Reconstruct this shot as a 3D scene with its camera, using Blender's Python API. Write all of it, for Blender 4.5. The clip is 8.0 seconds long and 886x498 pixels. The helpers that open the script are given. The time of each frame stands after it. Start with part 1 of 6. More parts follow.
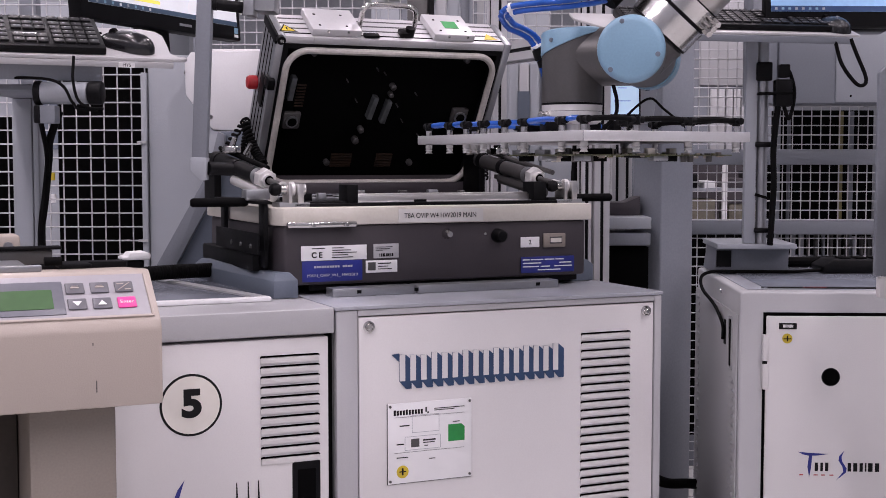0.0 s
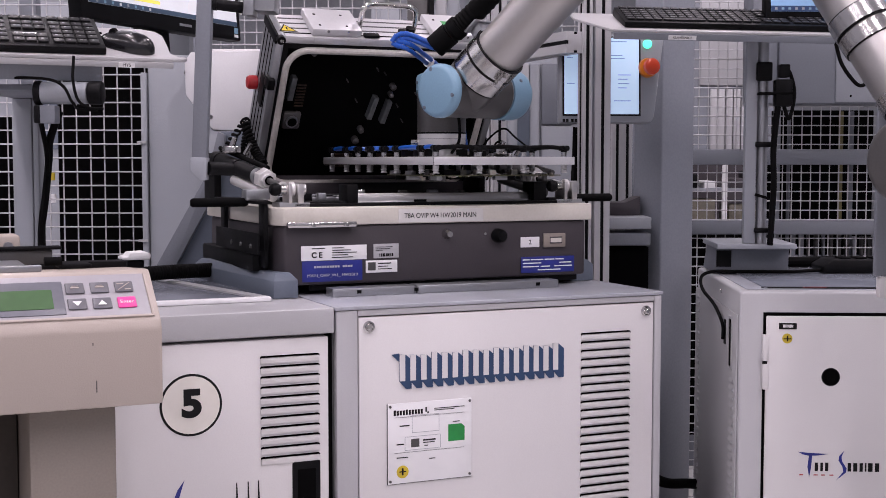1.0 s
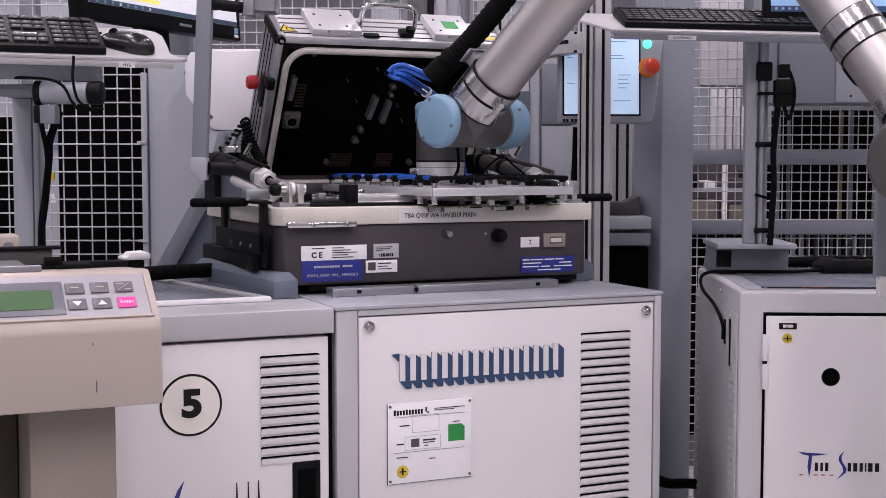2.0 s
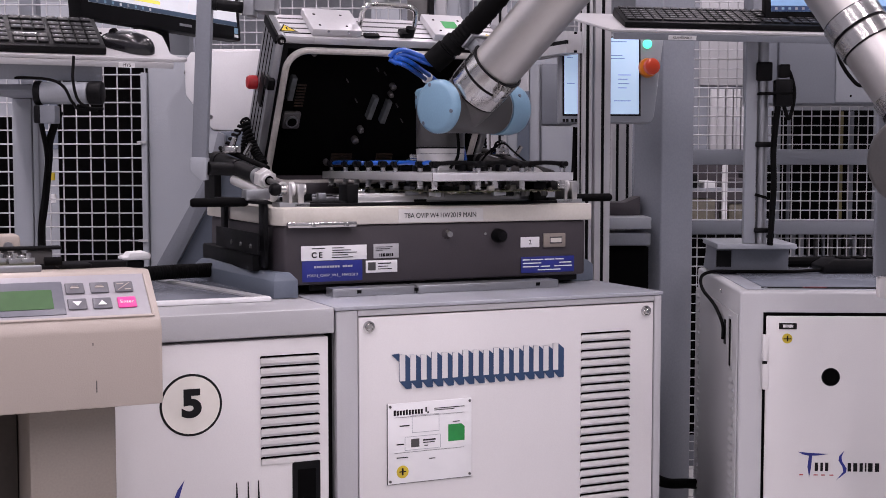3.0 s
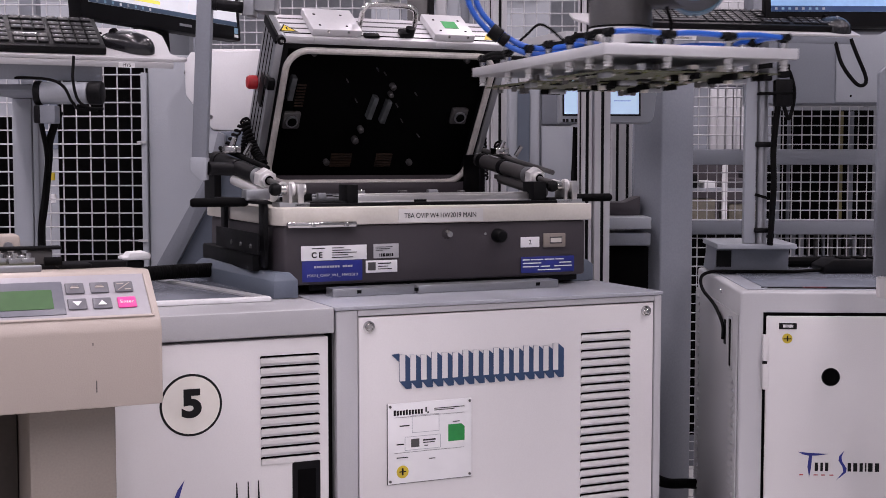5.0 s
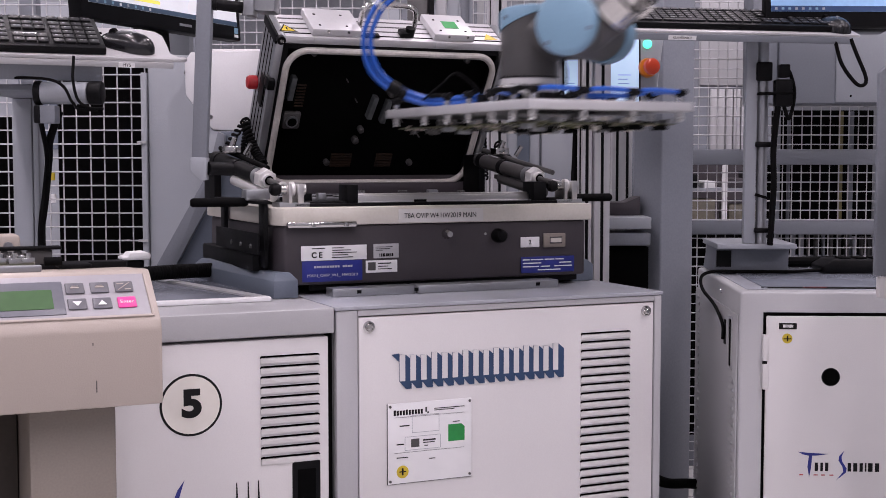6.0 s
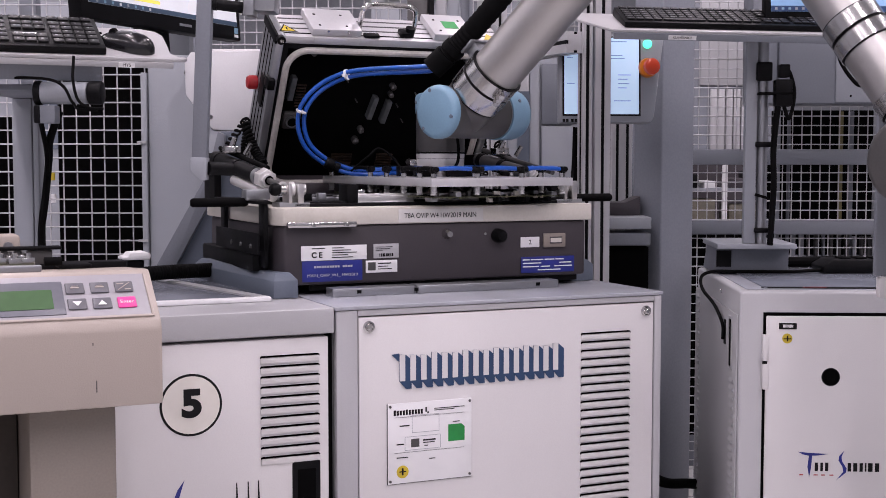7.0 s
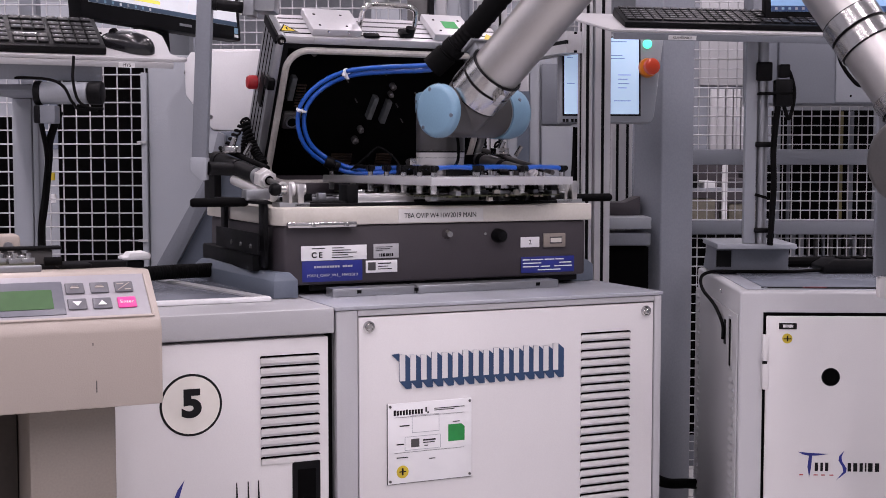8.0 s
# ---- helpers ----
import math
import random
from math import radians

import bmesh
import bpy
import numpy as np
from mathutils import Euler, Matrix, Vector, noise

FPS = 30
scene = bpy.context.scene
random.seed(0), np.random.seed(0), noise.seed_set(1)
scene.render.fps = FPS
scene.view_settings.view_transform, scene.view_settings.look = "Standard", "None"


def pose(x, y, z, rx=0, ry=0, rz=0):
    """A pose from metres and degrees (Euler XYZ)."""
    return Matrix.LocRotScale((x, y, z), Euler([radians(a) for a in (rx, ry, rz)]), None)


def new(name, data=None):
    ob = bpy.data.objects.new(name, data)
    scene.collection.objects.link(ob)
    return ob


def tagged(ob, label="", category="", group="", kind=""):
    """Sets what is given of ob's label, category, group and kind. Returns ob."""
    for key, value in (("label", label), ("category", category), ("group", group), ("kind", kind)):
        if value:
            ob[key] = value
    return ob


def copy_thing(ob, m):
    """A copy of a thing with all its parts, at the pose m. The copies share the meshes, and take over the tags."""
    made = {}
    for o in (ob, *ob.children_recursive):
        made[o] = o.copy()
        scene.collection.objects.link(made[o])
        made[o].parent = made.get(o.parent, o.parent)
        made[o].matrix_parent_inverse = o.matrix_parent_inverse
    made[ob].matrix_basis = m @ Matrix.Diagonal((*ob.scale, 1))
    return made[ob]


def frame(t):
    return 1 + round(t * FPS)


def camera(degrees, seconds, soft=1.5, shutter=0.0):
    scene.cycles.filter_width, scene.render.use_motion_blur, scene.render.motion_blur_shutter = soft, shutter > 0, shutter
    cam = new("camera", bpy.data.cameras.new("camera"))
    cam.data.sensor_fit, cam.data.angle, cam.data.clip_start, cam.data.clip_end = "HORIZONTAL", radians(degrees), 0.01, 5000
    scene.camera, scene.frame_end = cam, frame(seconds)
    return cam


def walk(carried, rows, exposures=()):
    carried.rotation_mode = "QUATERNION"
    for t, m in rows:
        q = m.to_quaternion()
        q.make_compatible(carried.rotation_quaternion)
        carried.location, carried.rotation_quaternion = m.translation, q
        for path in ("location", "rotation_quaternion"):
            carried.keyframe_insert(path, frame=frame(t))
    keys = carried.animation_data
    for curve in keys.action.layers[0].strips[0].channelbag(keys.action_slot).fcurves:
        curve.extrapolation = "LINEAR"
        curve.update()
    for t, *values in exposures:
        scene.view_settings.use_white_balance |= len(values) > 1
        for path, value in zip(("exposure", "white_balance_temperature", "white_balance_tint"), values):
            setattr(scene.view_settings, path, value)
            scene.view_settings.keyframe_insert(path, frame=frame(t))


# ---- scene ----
# ---- camera: stands still, a little above the bench tops, looking slightly down ----
cam = camera(38.0, 8.0, soft=0.6, shutter=0.5)
EYE = pose(0, 0, 1.2, 90 - 3.92, 0, 0)
walk(cam, [(0.0, EYE), (8.0, EYE)], exposures=[(0.0, 0.0, 6500, 31), (8.0, 0.0, 6500, 31)])

# ---- light: a factory hall under rows of cool tube lights ----
world = bpy.data.worlds.new("hall_air")
scene.world = world
world.use_nodes = True
world.node_tree.nodes["Background"].inputs[0].default_value = (0.72, 0.76, 0.85, 1)
world.node_tree.nodes["Background"].inputs[1].default_value = 0.05
TUBE_POWER = 34.5


# ---- materials ----
def mat(name, color, rough=0.5, metal=0.0, vary=0.06, scale=6.0, fine=90.0, bump=0.04, spec=0.5, coat=0.0, emit=0.0, second=None, stretch=None):
    m = bpy.data.materials.new(name)
    m.use_nodes = True
    nt = m.node_tree
    b = nt.nodes["Principled BSDF"]
    b.inputs["Metallic"].default_value = metal
    b.inputs["Specular IOR Level"].default_value = spec
    b.inputs["Coat Weight"].default_value = coat
    tc = nt.nodes.new("ShaderNodeTexCoord")
    src = tc.outputs["Object"]
    if stretch:
        mp = nt.nodes.new("ShaderNodeMapping")
        mp.inputs["Scale"].default_value = stretch
        nt.links.new(src, mp.inputs["Vector"])
        src = mp.outputs["Vector"]
    big, small = nt.nodes.new("ShaderNodeTexNoise"), nt.nodes.new("ShaderNodeTexNoise")
    for n, s, d in ((big, scale, 5), (small, fine, 3)):
        n.inputs["Scale"].default_value = s
        n.inputs["Detail"].default_value = d
        nt.links.new(src, n.inputs["Vector"])
    ramp = nt.nodes.new("ShaderNodeValToRGB")
    c2 = second or tuple(max(0.0, c * (1 - 2.2 * vary)) for c in color)
    ramp.color_ramp.elements[0].position, ramp.color_ramp.elements[1].position = 0.32, 0.62
    ramp.color_ramp.elements[0].color = (*c2, 1)
    ramp.color_ramp.elements[1].color = (*color, 1)
    mix = nt.nodes.new("ShaderNodeMixRGB")
    mix.blend_type, mix.inputs[0].default_value = "OVERLAY", min(0.6, vary * 2.0)
    nt.links.new(big.outputs["Fac"], ramp.inputs[0])
    nt.links.new(ramp.outputs[0], mix.inputs[1])
    nt.links.new(small.outputs["Fac"], mix.inputs[2])
    nt.links.new(mix.outputs[0], b.inputs["Base Color"])
    rr = nt.nodes.new("ShaderNodeMapRange")
    rr.inputs["To Min"].default_value, rr.inputs["To Max"].default_value = max(0.02, rough - 0.09), min(1, rough + 0.09)
    nt.links.new(big.outputs["Fac"], rr.inputs["Value"])
    nt.links.new(rr.outputs[0], b.inputs["Roughness"])
    if bump:
        bp = nt.nodes.new("ShaderNodeBump")
        bp.inputs["Strength"].default_value, bp.inputs["Distance"].default_value = bump, 0.002
        nt.links.new(small.outputs["Fac"], bp.inputs["Height"])
        nt.links.new(bp.outputs[0], b.inputs["Normal"])
    if emit:
        nt.links.new(mix.outputs[0], b.inputs["Emission Color"])
        b.inputs["Emission Strength"].default_value = emit
    return m


PANEL = mat("powder_coat_light_grey", (0.67, 0.655, 0.655), 0.42, vary=0.03, scale=2.5, fine=420, bump=0.12)
FRAME = mat("powder_coat_mid_grey", (0.30, 0.32, 0.35), 0.4, vary=0.035, scale=3, fine=400, bump=0.12)
TRIM = mat("powder_coat_trim_grey", (0.43, 0.43, 0.445), 0.36, vary=0.035, scale=3, fine=400, bump=0.1)
PROFILE = mat("matt_aluminium_profile", (0.58, 0.575, 0.59), 0.4, 0.35, vary=0.04, scale=5, fine=250, bump=0.04)
TOP = mat("bench_top_blue_grey", (0.38, 0.395, 0.435), 0.2, vary=0.06, scale=5, fine=300, bump=0.06)
SLATE = mat("slate_blue_plastic", (0.12, 0.145, 0.185), 0.45, vary=0.06, scale=7, fine=350, bump=0.1)
BODY = mat("dark_taupe_paint", (0.052, 0.045, 0.051), 0.45, spec=0.35, vary=0.06, scale=6, fine=300, bump=0.1)
CREAM = mat("cream_lacquer", (0.62, 0.59, 0.53), 0.35, vary=0.05, scale=8, fine=200, bump=0.05)
ALU = mat("brushed_aluminium", (0.60, 0.59, 0.58), 0.32, 0.9, vary=0.05, scale=4, fine=160, bump=0.05, stretch=(1, 1, 12))
ALU_MATT = mat("anodised_aluminium", (0.37, 0.38, 0.40), 0.36, 0.8, vary=0.04, scale=5, fine=250, bump=0.05)
STEEL = mat("polished_steel", (0.58, 0.57, 0.56), 0.2, 1.0, vary=0.05, scale=10, fine=120, bump=0.03)
TUBE = mat("satin_aluminium_tube", (0.50, 0.485, 0.475), 0.42, 0.95, vary=0.03, scale=3, fine=140, bump=0.03, stretch=(1, 14, 1))
BLACK = mat("black_plastic", (0.004, 0.004, 0.005), 0.5, spec=0.13, vary=0.2, scale=12, fine=300, bump=0.1)
RUBBER = mat("black_rubber", (0.003, 0.003, 0.0034), 0.8, spec=0.1, vary=0.2, scale=20, fine=300, bump=0.15)
CAST = mat("robot_dark_grey", (0.085, 0.082, 0.082), 0.36, 0.35, vary=0.06, scale=8, fine=260, bump=0.06)
SKY = mat("robot_cap_blue", (0.185, 0.335, 0.455), 0.42, vary=0.05, scale=9, fine=300, bump=0.05)
BEIGE = mat("beige_plastic", (0.41, 0.355, 0.312), 0.45, vary=0.03, scale=4, fine=500, bump=0.14)
BEIGE_DARK = mat("taupe_stand", (0.25, 0.215, 0.185), 0.55, vary=0.06, scale=3, fine=300, bump=0.1)
POST = mat("galvanised_grey_paint", (0.185, 0.20, 0.23), 0.42, vary=0.05, scale=3, fine=250, bump=0.08)
WALL = mat("hall_wall_paint", (0.36, 0.38, 0.41), 0.7, vary=0.06, scale=1.2, fine=60, bump=0.05)
FLOOR = mat("sealed_concrete", (0.55, 0.55, 0.54), 0.35, vary=0.08, scale=1.4, fine=40, bump=0.05)
WHITE = mat("white_label", (0.80, 0.80, 0.81), 0.45, vary=0.02, scale=20, fine=400, bump=0.02)
INK = mat("black_ink", (0.007, 0.007, 0.008), 0.55, spec=0.2, vary=0.05)
NAVY = mat("navy_label", (0.015, 0.025, 0.22), 0.4, vary=0.08, scale=20)
LOGO = mat("logo_blue", (0.02, 0.055, 0.13), 0.4, vary=0.05, scale=12)
GREEN = mat("green_sticker", (0.002, 0.27, 0.055), 0.45, vary=0.06, scale=30)
YELLOW = mat("yellow_sticker", (0.62, 0.46, 0.03), 0.45, vary=0.06, scale=30)
RED = mat("red_plastic", (0.45, 0.015, 0.02), 0.3, vary=0.06, scale=20)
MAGENTA = mat("magenta_key", (0.75, 0.05, 0.28), 0.4, vary=0.05, scale=20)
HOSE = mat("blue_hose", (0.004, 0.085, 0.43), 0.3, vary=0.0, scale=3, bump=0, coat=0.12)
PCB = mat("circuit_board", (0.085, 0.095, 0.045), 0.4, vary=0.2, scale=40, fine=500, bump=0.2, second=(0.06, 0.055, 0.03))
SCREEN = mat("lit_screen", (0.50, 0.72, 0.90), 0.2, vary=0.02, scale=3, bump=0, emit=0.45)
LCD = mat("green_lcd", (0.055, 0.125, 0.05), 0.3, vary=0.05, scale=8, bump=0, emit=0.03)
FLANGE = mat("turned_aluminium", (0.76, 0.75, 0.74), 0.32, 0.4, vary=0.05, scale=6, fine=200, bump=0.05, stretch=(1, 1, 8))
LAMP = mat("lamp_white", (0.9, 0.95, 1.0), 0.3, vary=0.0, bump=0, emit=6.0)
# real black surfaces, and painted shade in slots, gaps, grooves, recesses and bores
DARK = mat("matt_black_and_gap_shade", (0.0018, 0.0018, 0.002), 0.85, spec=0.05, vary=0.2)


# ---- mesh helpers ----
def box(x0, x1, y0, y1, z0, z1, bevel=0.0, seg=2):
    bm = bmesh.new()
    bmesh.ops.create_cube(bm, size=1)
    for v in bm.verts:
        v.co = Vector((x0 if v.co.x < 0 else x1, y0 if v.co.y < 0 else y1, z0 if v.co.z < 0 else z1))
    if bevel:
        bmesh.ops.bevel(bm, geom=bm.edges[:], offset=bevel, segments=seg, affect="EDGES", profile=0.5)
    return bm


def rod(p0, p1, r, r2=None, seg=20, bevel=0.0):
    bm = bmesh.new()
    p0, p1 = Vector(p0), Vector(p1)
    d = p1 - p0
    m = Matrix.Translation((p0 + p1) / 2) @ d.to_track_quat("Z", "Y").to_matrix().to_4x4()
    bmesh.ops.create_cone(bm, cap_ends=True, segments=seg, radius1=r, radius2=r if r2 is None else r2, depth=d.length)
    if bevel:
        rim = [e for e in bm.edges if abs(abs(e.verts[0].co.z) - d.length / 2) < 1e-6 and abs(e.verts[0].co.z - e.verts[1].co.z) < 1e-6]
        bmesh.ops.bevel(bm, geom=rim, offset=bevel, segments=3, affect="EDGES", profile=0.5)
    bm.transform(m)
    return bm


def lathe(profile, p0, axis, seg=28):
    """Turned body: (distance along axis, radius) pairs."""
    bm = bmesh.new()
    q = Vector(axis).to_track_quat("Z", "Y").to_matrix().to_4x4()
    rings = []
    for z, r in profile:
        rings.append([bm.verts.new((r * math.cos(2 * math.pi * k / seg), r * math.sin(2 * math.pi * k / seg), z)) for k in range(seg)])
    for a, b in zip(rings, rings[1:]):
        for k in range(seg):
            bm.faces.new((a[k], a[(k + 1) % seg], b[(k + 1) % seg], b[k]))
    bm.faces.new(rings[0][::-1])
    bm.faces.new(rings[-1])
    bm.transform(Matrix.Translation(p0) @ q)
    return bm


def prism(poly, axis, a, b, bevel=0.0):
    """A polygon in the plane across axis ('x': y,z / 'y': x,z / 'z': x,y), from a to b."""
    bm = bmesh.new()
    put = {"x": lambda p, t: (t, p[0], p[1]), "y": lambda p, t: (p[0], t, p[1]), "z": lambda p, t: (p[0], p[1], t)}[axis]
    lo, hi = [bm.verts.new(put(p, a)) for p in poly], [bm.verts.new(put(p, b)) for p in poly]
    n = len(poly)
    bm.faces.new(lo), bm.faces.new(hi[::-1])
    for k in range(n):
        bm.faces.new((lo[k], hi[k], hi[(k + 1) % n], lo[(k + 1) % n]))
    bmesh.ops.recalc_face_normals(bm, faces=bm.faces[:])
    if bevel:
        bmesh.ops.bevel(bm, geom=bm.edges[:], offset=bevel, segments=2, affect="EDGES", profile=0.5)
    return bm


def smooth_path(pts, per=8):
    pts = [Vector(p) for p in pts]
    out = []
    ext = [2 * pts[0] - pts[1]] + pts + [2 * pts[-1] - pts[-2]]
    for i in range(1, len(ext) - 2):
        a, b, c, d = ext[i - 1:i + 3]
        for k in range(per):
            t = k / per
            out.append(0.5 * ((2 * b) + (c - a) * t + (2 * a - 5 * b + 4 * c - d) * t * t + (3 * b - a - 3 * c + d) * t ** 3))
    return out + [pts[-1]]


def sweep(pts, r, seg=10, per=8, ribs=0.0):
    """A round cable along a smooth path through the points; ribs: corrugation."""
    path = smooth_path(pts, per)
    bm = bmesh.new()
    rings = []
    up = Vector((0.13, 0.31, 0.94))
    for i, p in enumerate(path):
        d = (path[min(i + 1, len(path) - 1)] - path[max(i - 1, 0)]).normalized()
        s = d.cross(up)
        s = s.normalized() if s.length > 1e-3 else Vector((1, 0, 0))
        w = d.cross(s).normalized()
        rr = r * (1 + (ribs if i % 2 else -ribs))
        rings.append([bm.verts.new(p + rr * (math.cos(2 * math.pi * k / seg) * s + math.sin(2 * math.pi * k / seg) * w)) for k in range(seg)])
    for a, b in zip(rings, rings[1:]):
        for k in range(seg):
            bm.faces.new((a[k], a[(k + 1) % seg], b[(k + 1) % seg], b[k]))
    bm.faces.new(rings[0][::-1]), bm.faces.new(rings[-1])
    bmesh.ops.recalc_face_normals(bm, faces=bm.faces[:])
    return bm


def joined(*bms):
    out = bmesh.new()
    for b in bms:
        me = bpy.data.meshes.new("tmp")
        b.to_mesh(me)
        b.free()
        out.from_mesh(me)
        bpy.data.meshes.remove(me)
    return out


def mesh_of(name, bm, material):
    me = bpy.data.meshes.new(name)
    bm.to_mesh(me)
    bm.free()
    for p in me.polygons:
        p.use_smooth = True
    me.set_sharp_from_angle(angle=radians(35))
    me.materials.append(material)
    return me


def part(name, bm, material, parent, label=""):
    ob = new(name, mesh_of(name, bm, material))
    ob.parent = parent
    return tagged(ob, label=label)


def same(name, mesh, parent, m):
    """One more piece on a mesh that it shares."""
    ob = new(name, mesh)
    ob.parent = parent
    ob.matrix_basis = m
    return ob


def thing(name, m, label, category, group="", kind=""):
    ob = new(name)
    ob.matrix_basis = m
    ob.empty_display_size = 0.1
    return tagged(ob, label, category, group, kind)


def solo(name, bm, material, m, label, category, group="", kind=""):
    ob = new(name, mesh_of(name, bm, material))
    ob.matrix_basis = m
    return tagged(ob, label, category, group, kind)


def words(text, size, material, parent, m, name="lettering", depth=0.0004, bold=0.0, wide=1.0):
    """Flat letters in the built-in font, turned into a mesh; x along the line, y up, facing +z."""
    cu = bpy.data.curves.new("text", "FONT")
    cu.body, cu.size, cu.extrude, cu.offset = text, size, depth, bold
    cu.align_x, cu.align_y = "CENTER", "CENTER"
    tmp = bpy.data.objects.new("text", cu)
    scene.collection.objects.link(tmp)
    dg = bpy.context.evaluated_depsgraph_get()
    me = bpy.data.meshes.new_from_object(tmp.evaluated_get(dg))
    bpy.data.objects.remove(tmp)
    me.transform(Matrix.Diagonal((wide, 1, 1, 1)))
    me.materials.clear()
    me.materials.append(material)
    ob = new(name, me)
    ob.parent = parent
    ob.matrix_basis = m
    return ob


# Bench frame: x along the testers' fronts, y into the depth, z up from the floor.
YAW = 24.0
BENCH = pose(-0.186, 2.22, 0, 0, 0, YAW)
FACE = pose(0, 0, 0, 90, 0, 0)  # turns flat letters upright, facing -y


# ---- the hall ----
def hall():
    solo("floor", box(-6, 7, -3.5, 10, -0.1, 0), FLOOR, pose(0, 0, 0), "sealed grey concrete factory floor", "floor", kind="structure")
    solo("ceiling", box(-6, 7, -3.5, 10, 4.6, 4.7), WALL, pose(0, 0, 0), "pale grey factory ceiling", "ceiling", kind="structure")
    for n, b in (("wall_north", (-6, 7, 10, 10.2)), ("wall_south", (-6, 7, -3.7, -3.5)), ("wall_west", (-6.2, -6, -3.5, 10)), ("wall_east", (7, 7.2, -3.5, 10))):
        solo(n, box(*b, 0, 4.6), WALL, pose(0, 0, 0), "pale painted factory hall wall", "wall", kind="structure")
    first = None
    for x in (-3.8, -1.3, 1.2, 3.7):
        for y in (-2.6, -0.4, 1.8, 4.2):
            m = pose(x, y, 4.28)
            if first is None:
                first = thing("ceiling_light", m, "long white tube light hung under the ceiling", "ceiling light", "hall tube lights")
                part("housing", box(-0.09, 0.09, -0.75, 0.75, 0.02, 0.08, 0.01), WHITE, first)
                part("diffuser", box(-0.075, 0.075, -0.74, 0.74, 0.0, 0.018, 0.004), LAMP, first)
                for yy in (-0.6, 0.6):
                    part("cable", rod((0, yy, 0.08), (0, yy, 0.32), 0.004), BLACK, first)
            else:
                copy_thing(first, m)
            ld = bpy.data.lights.new("tube_light", "AREA")
            ld.shape, ld.size, ld.size_y, ld.energy, ld.color = "RECTANGLE", 0.16, 1.48, TUBE_POWER, (0.965, 0.95, 0.92)
            lo = new("tube_light", ld)
            lo.matrix_basis = pose(x, y, 4.26)


hall()


# ---- tester cabinets ----
LOUVRE = {}


def louvre(parent, x0, x1, z, y=0.0):
    """A pressed louvre: a hood that stands proud at its top edge over a dark slot."""
    w = round(x1 - x0, 4)
    if w not in LOUVRE:
        hood = prism([(0.001, -0.0128), (-0.0016, -0.0128), (-0.0023, -0.0105), (-0.0025, -0.006), (-0.0025, -0.0035), (-0.0017, -0.0012), (0.001, -0.0012)], "x", 0.0, w, 0.0006)
        # no real opening: a near-black sheet paints the shade above each hood
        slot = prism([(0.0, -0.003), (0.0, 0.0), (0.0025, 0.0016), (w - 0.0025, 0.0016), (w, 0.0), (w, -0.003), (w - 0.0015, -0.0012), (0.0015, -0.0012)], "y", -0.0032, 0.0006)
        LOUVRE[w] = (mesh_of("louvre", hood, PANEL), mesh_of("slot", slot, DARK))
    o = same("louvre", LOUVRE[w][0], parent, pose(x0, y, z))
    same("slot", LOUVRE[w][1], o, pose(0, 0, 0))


def screw(parent, x, y, z, r=0.006, name="screw"):
    part(name, joined(lathe([(0, r), (0.002, r), (0.0035, r * 0.7)], (x, y, z), (0, -1, 0), 16), box(x - r * 0.7, x + r * 0.7, y - 0.0039, y - 0.003, z - 0.0007, z + 0.0007)), STEEL, parent, "steel screw head")


def bars(parent, rows, material, m, name="print_line"):
    """Lines of small print as plain bars: (x0, x1, y0, y1) on the face of m."""
    for x0, x1, y0, y1 in rows:
        ob = part(name, box(x0, x1, y0, y1, 0, 0.0004), material, parent)
        ob.matrix_basis = m


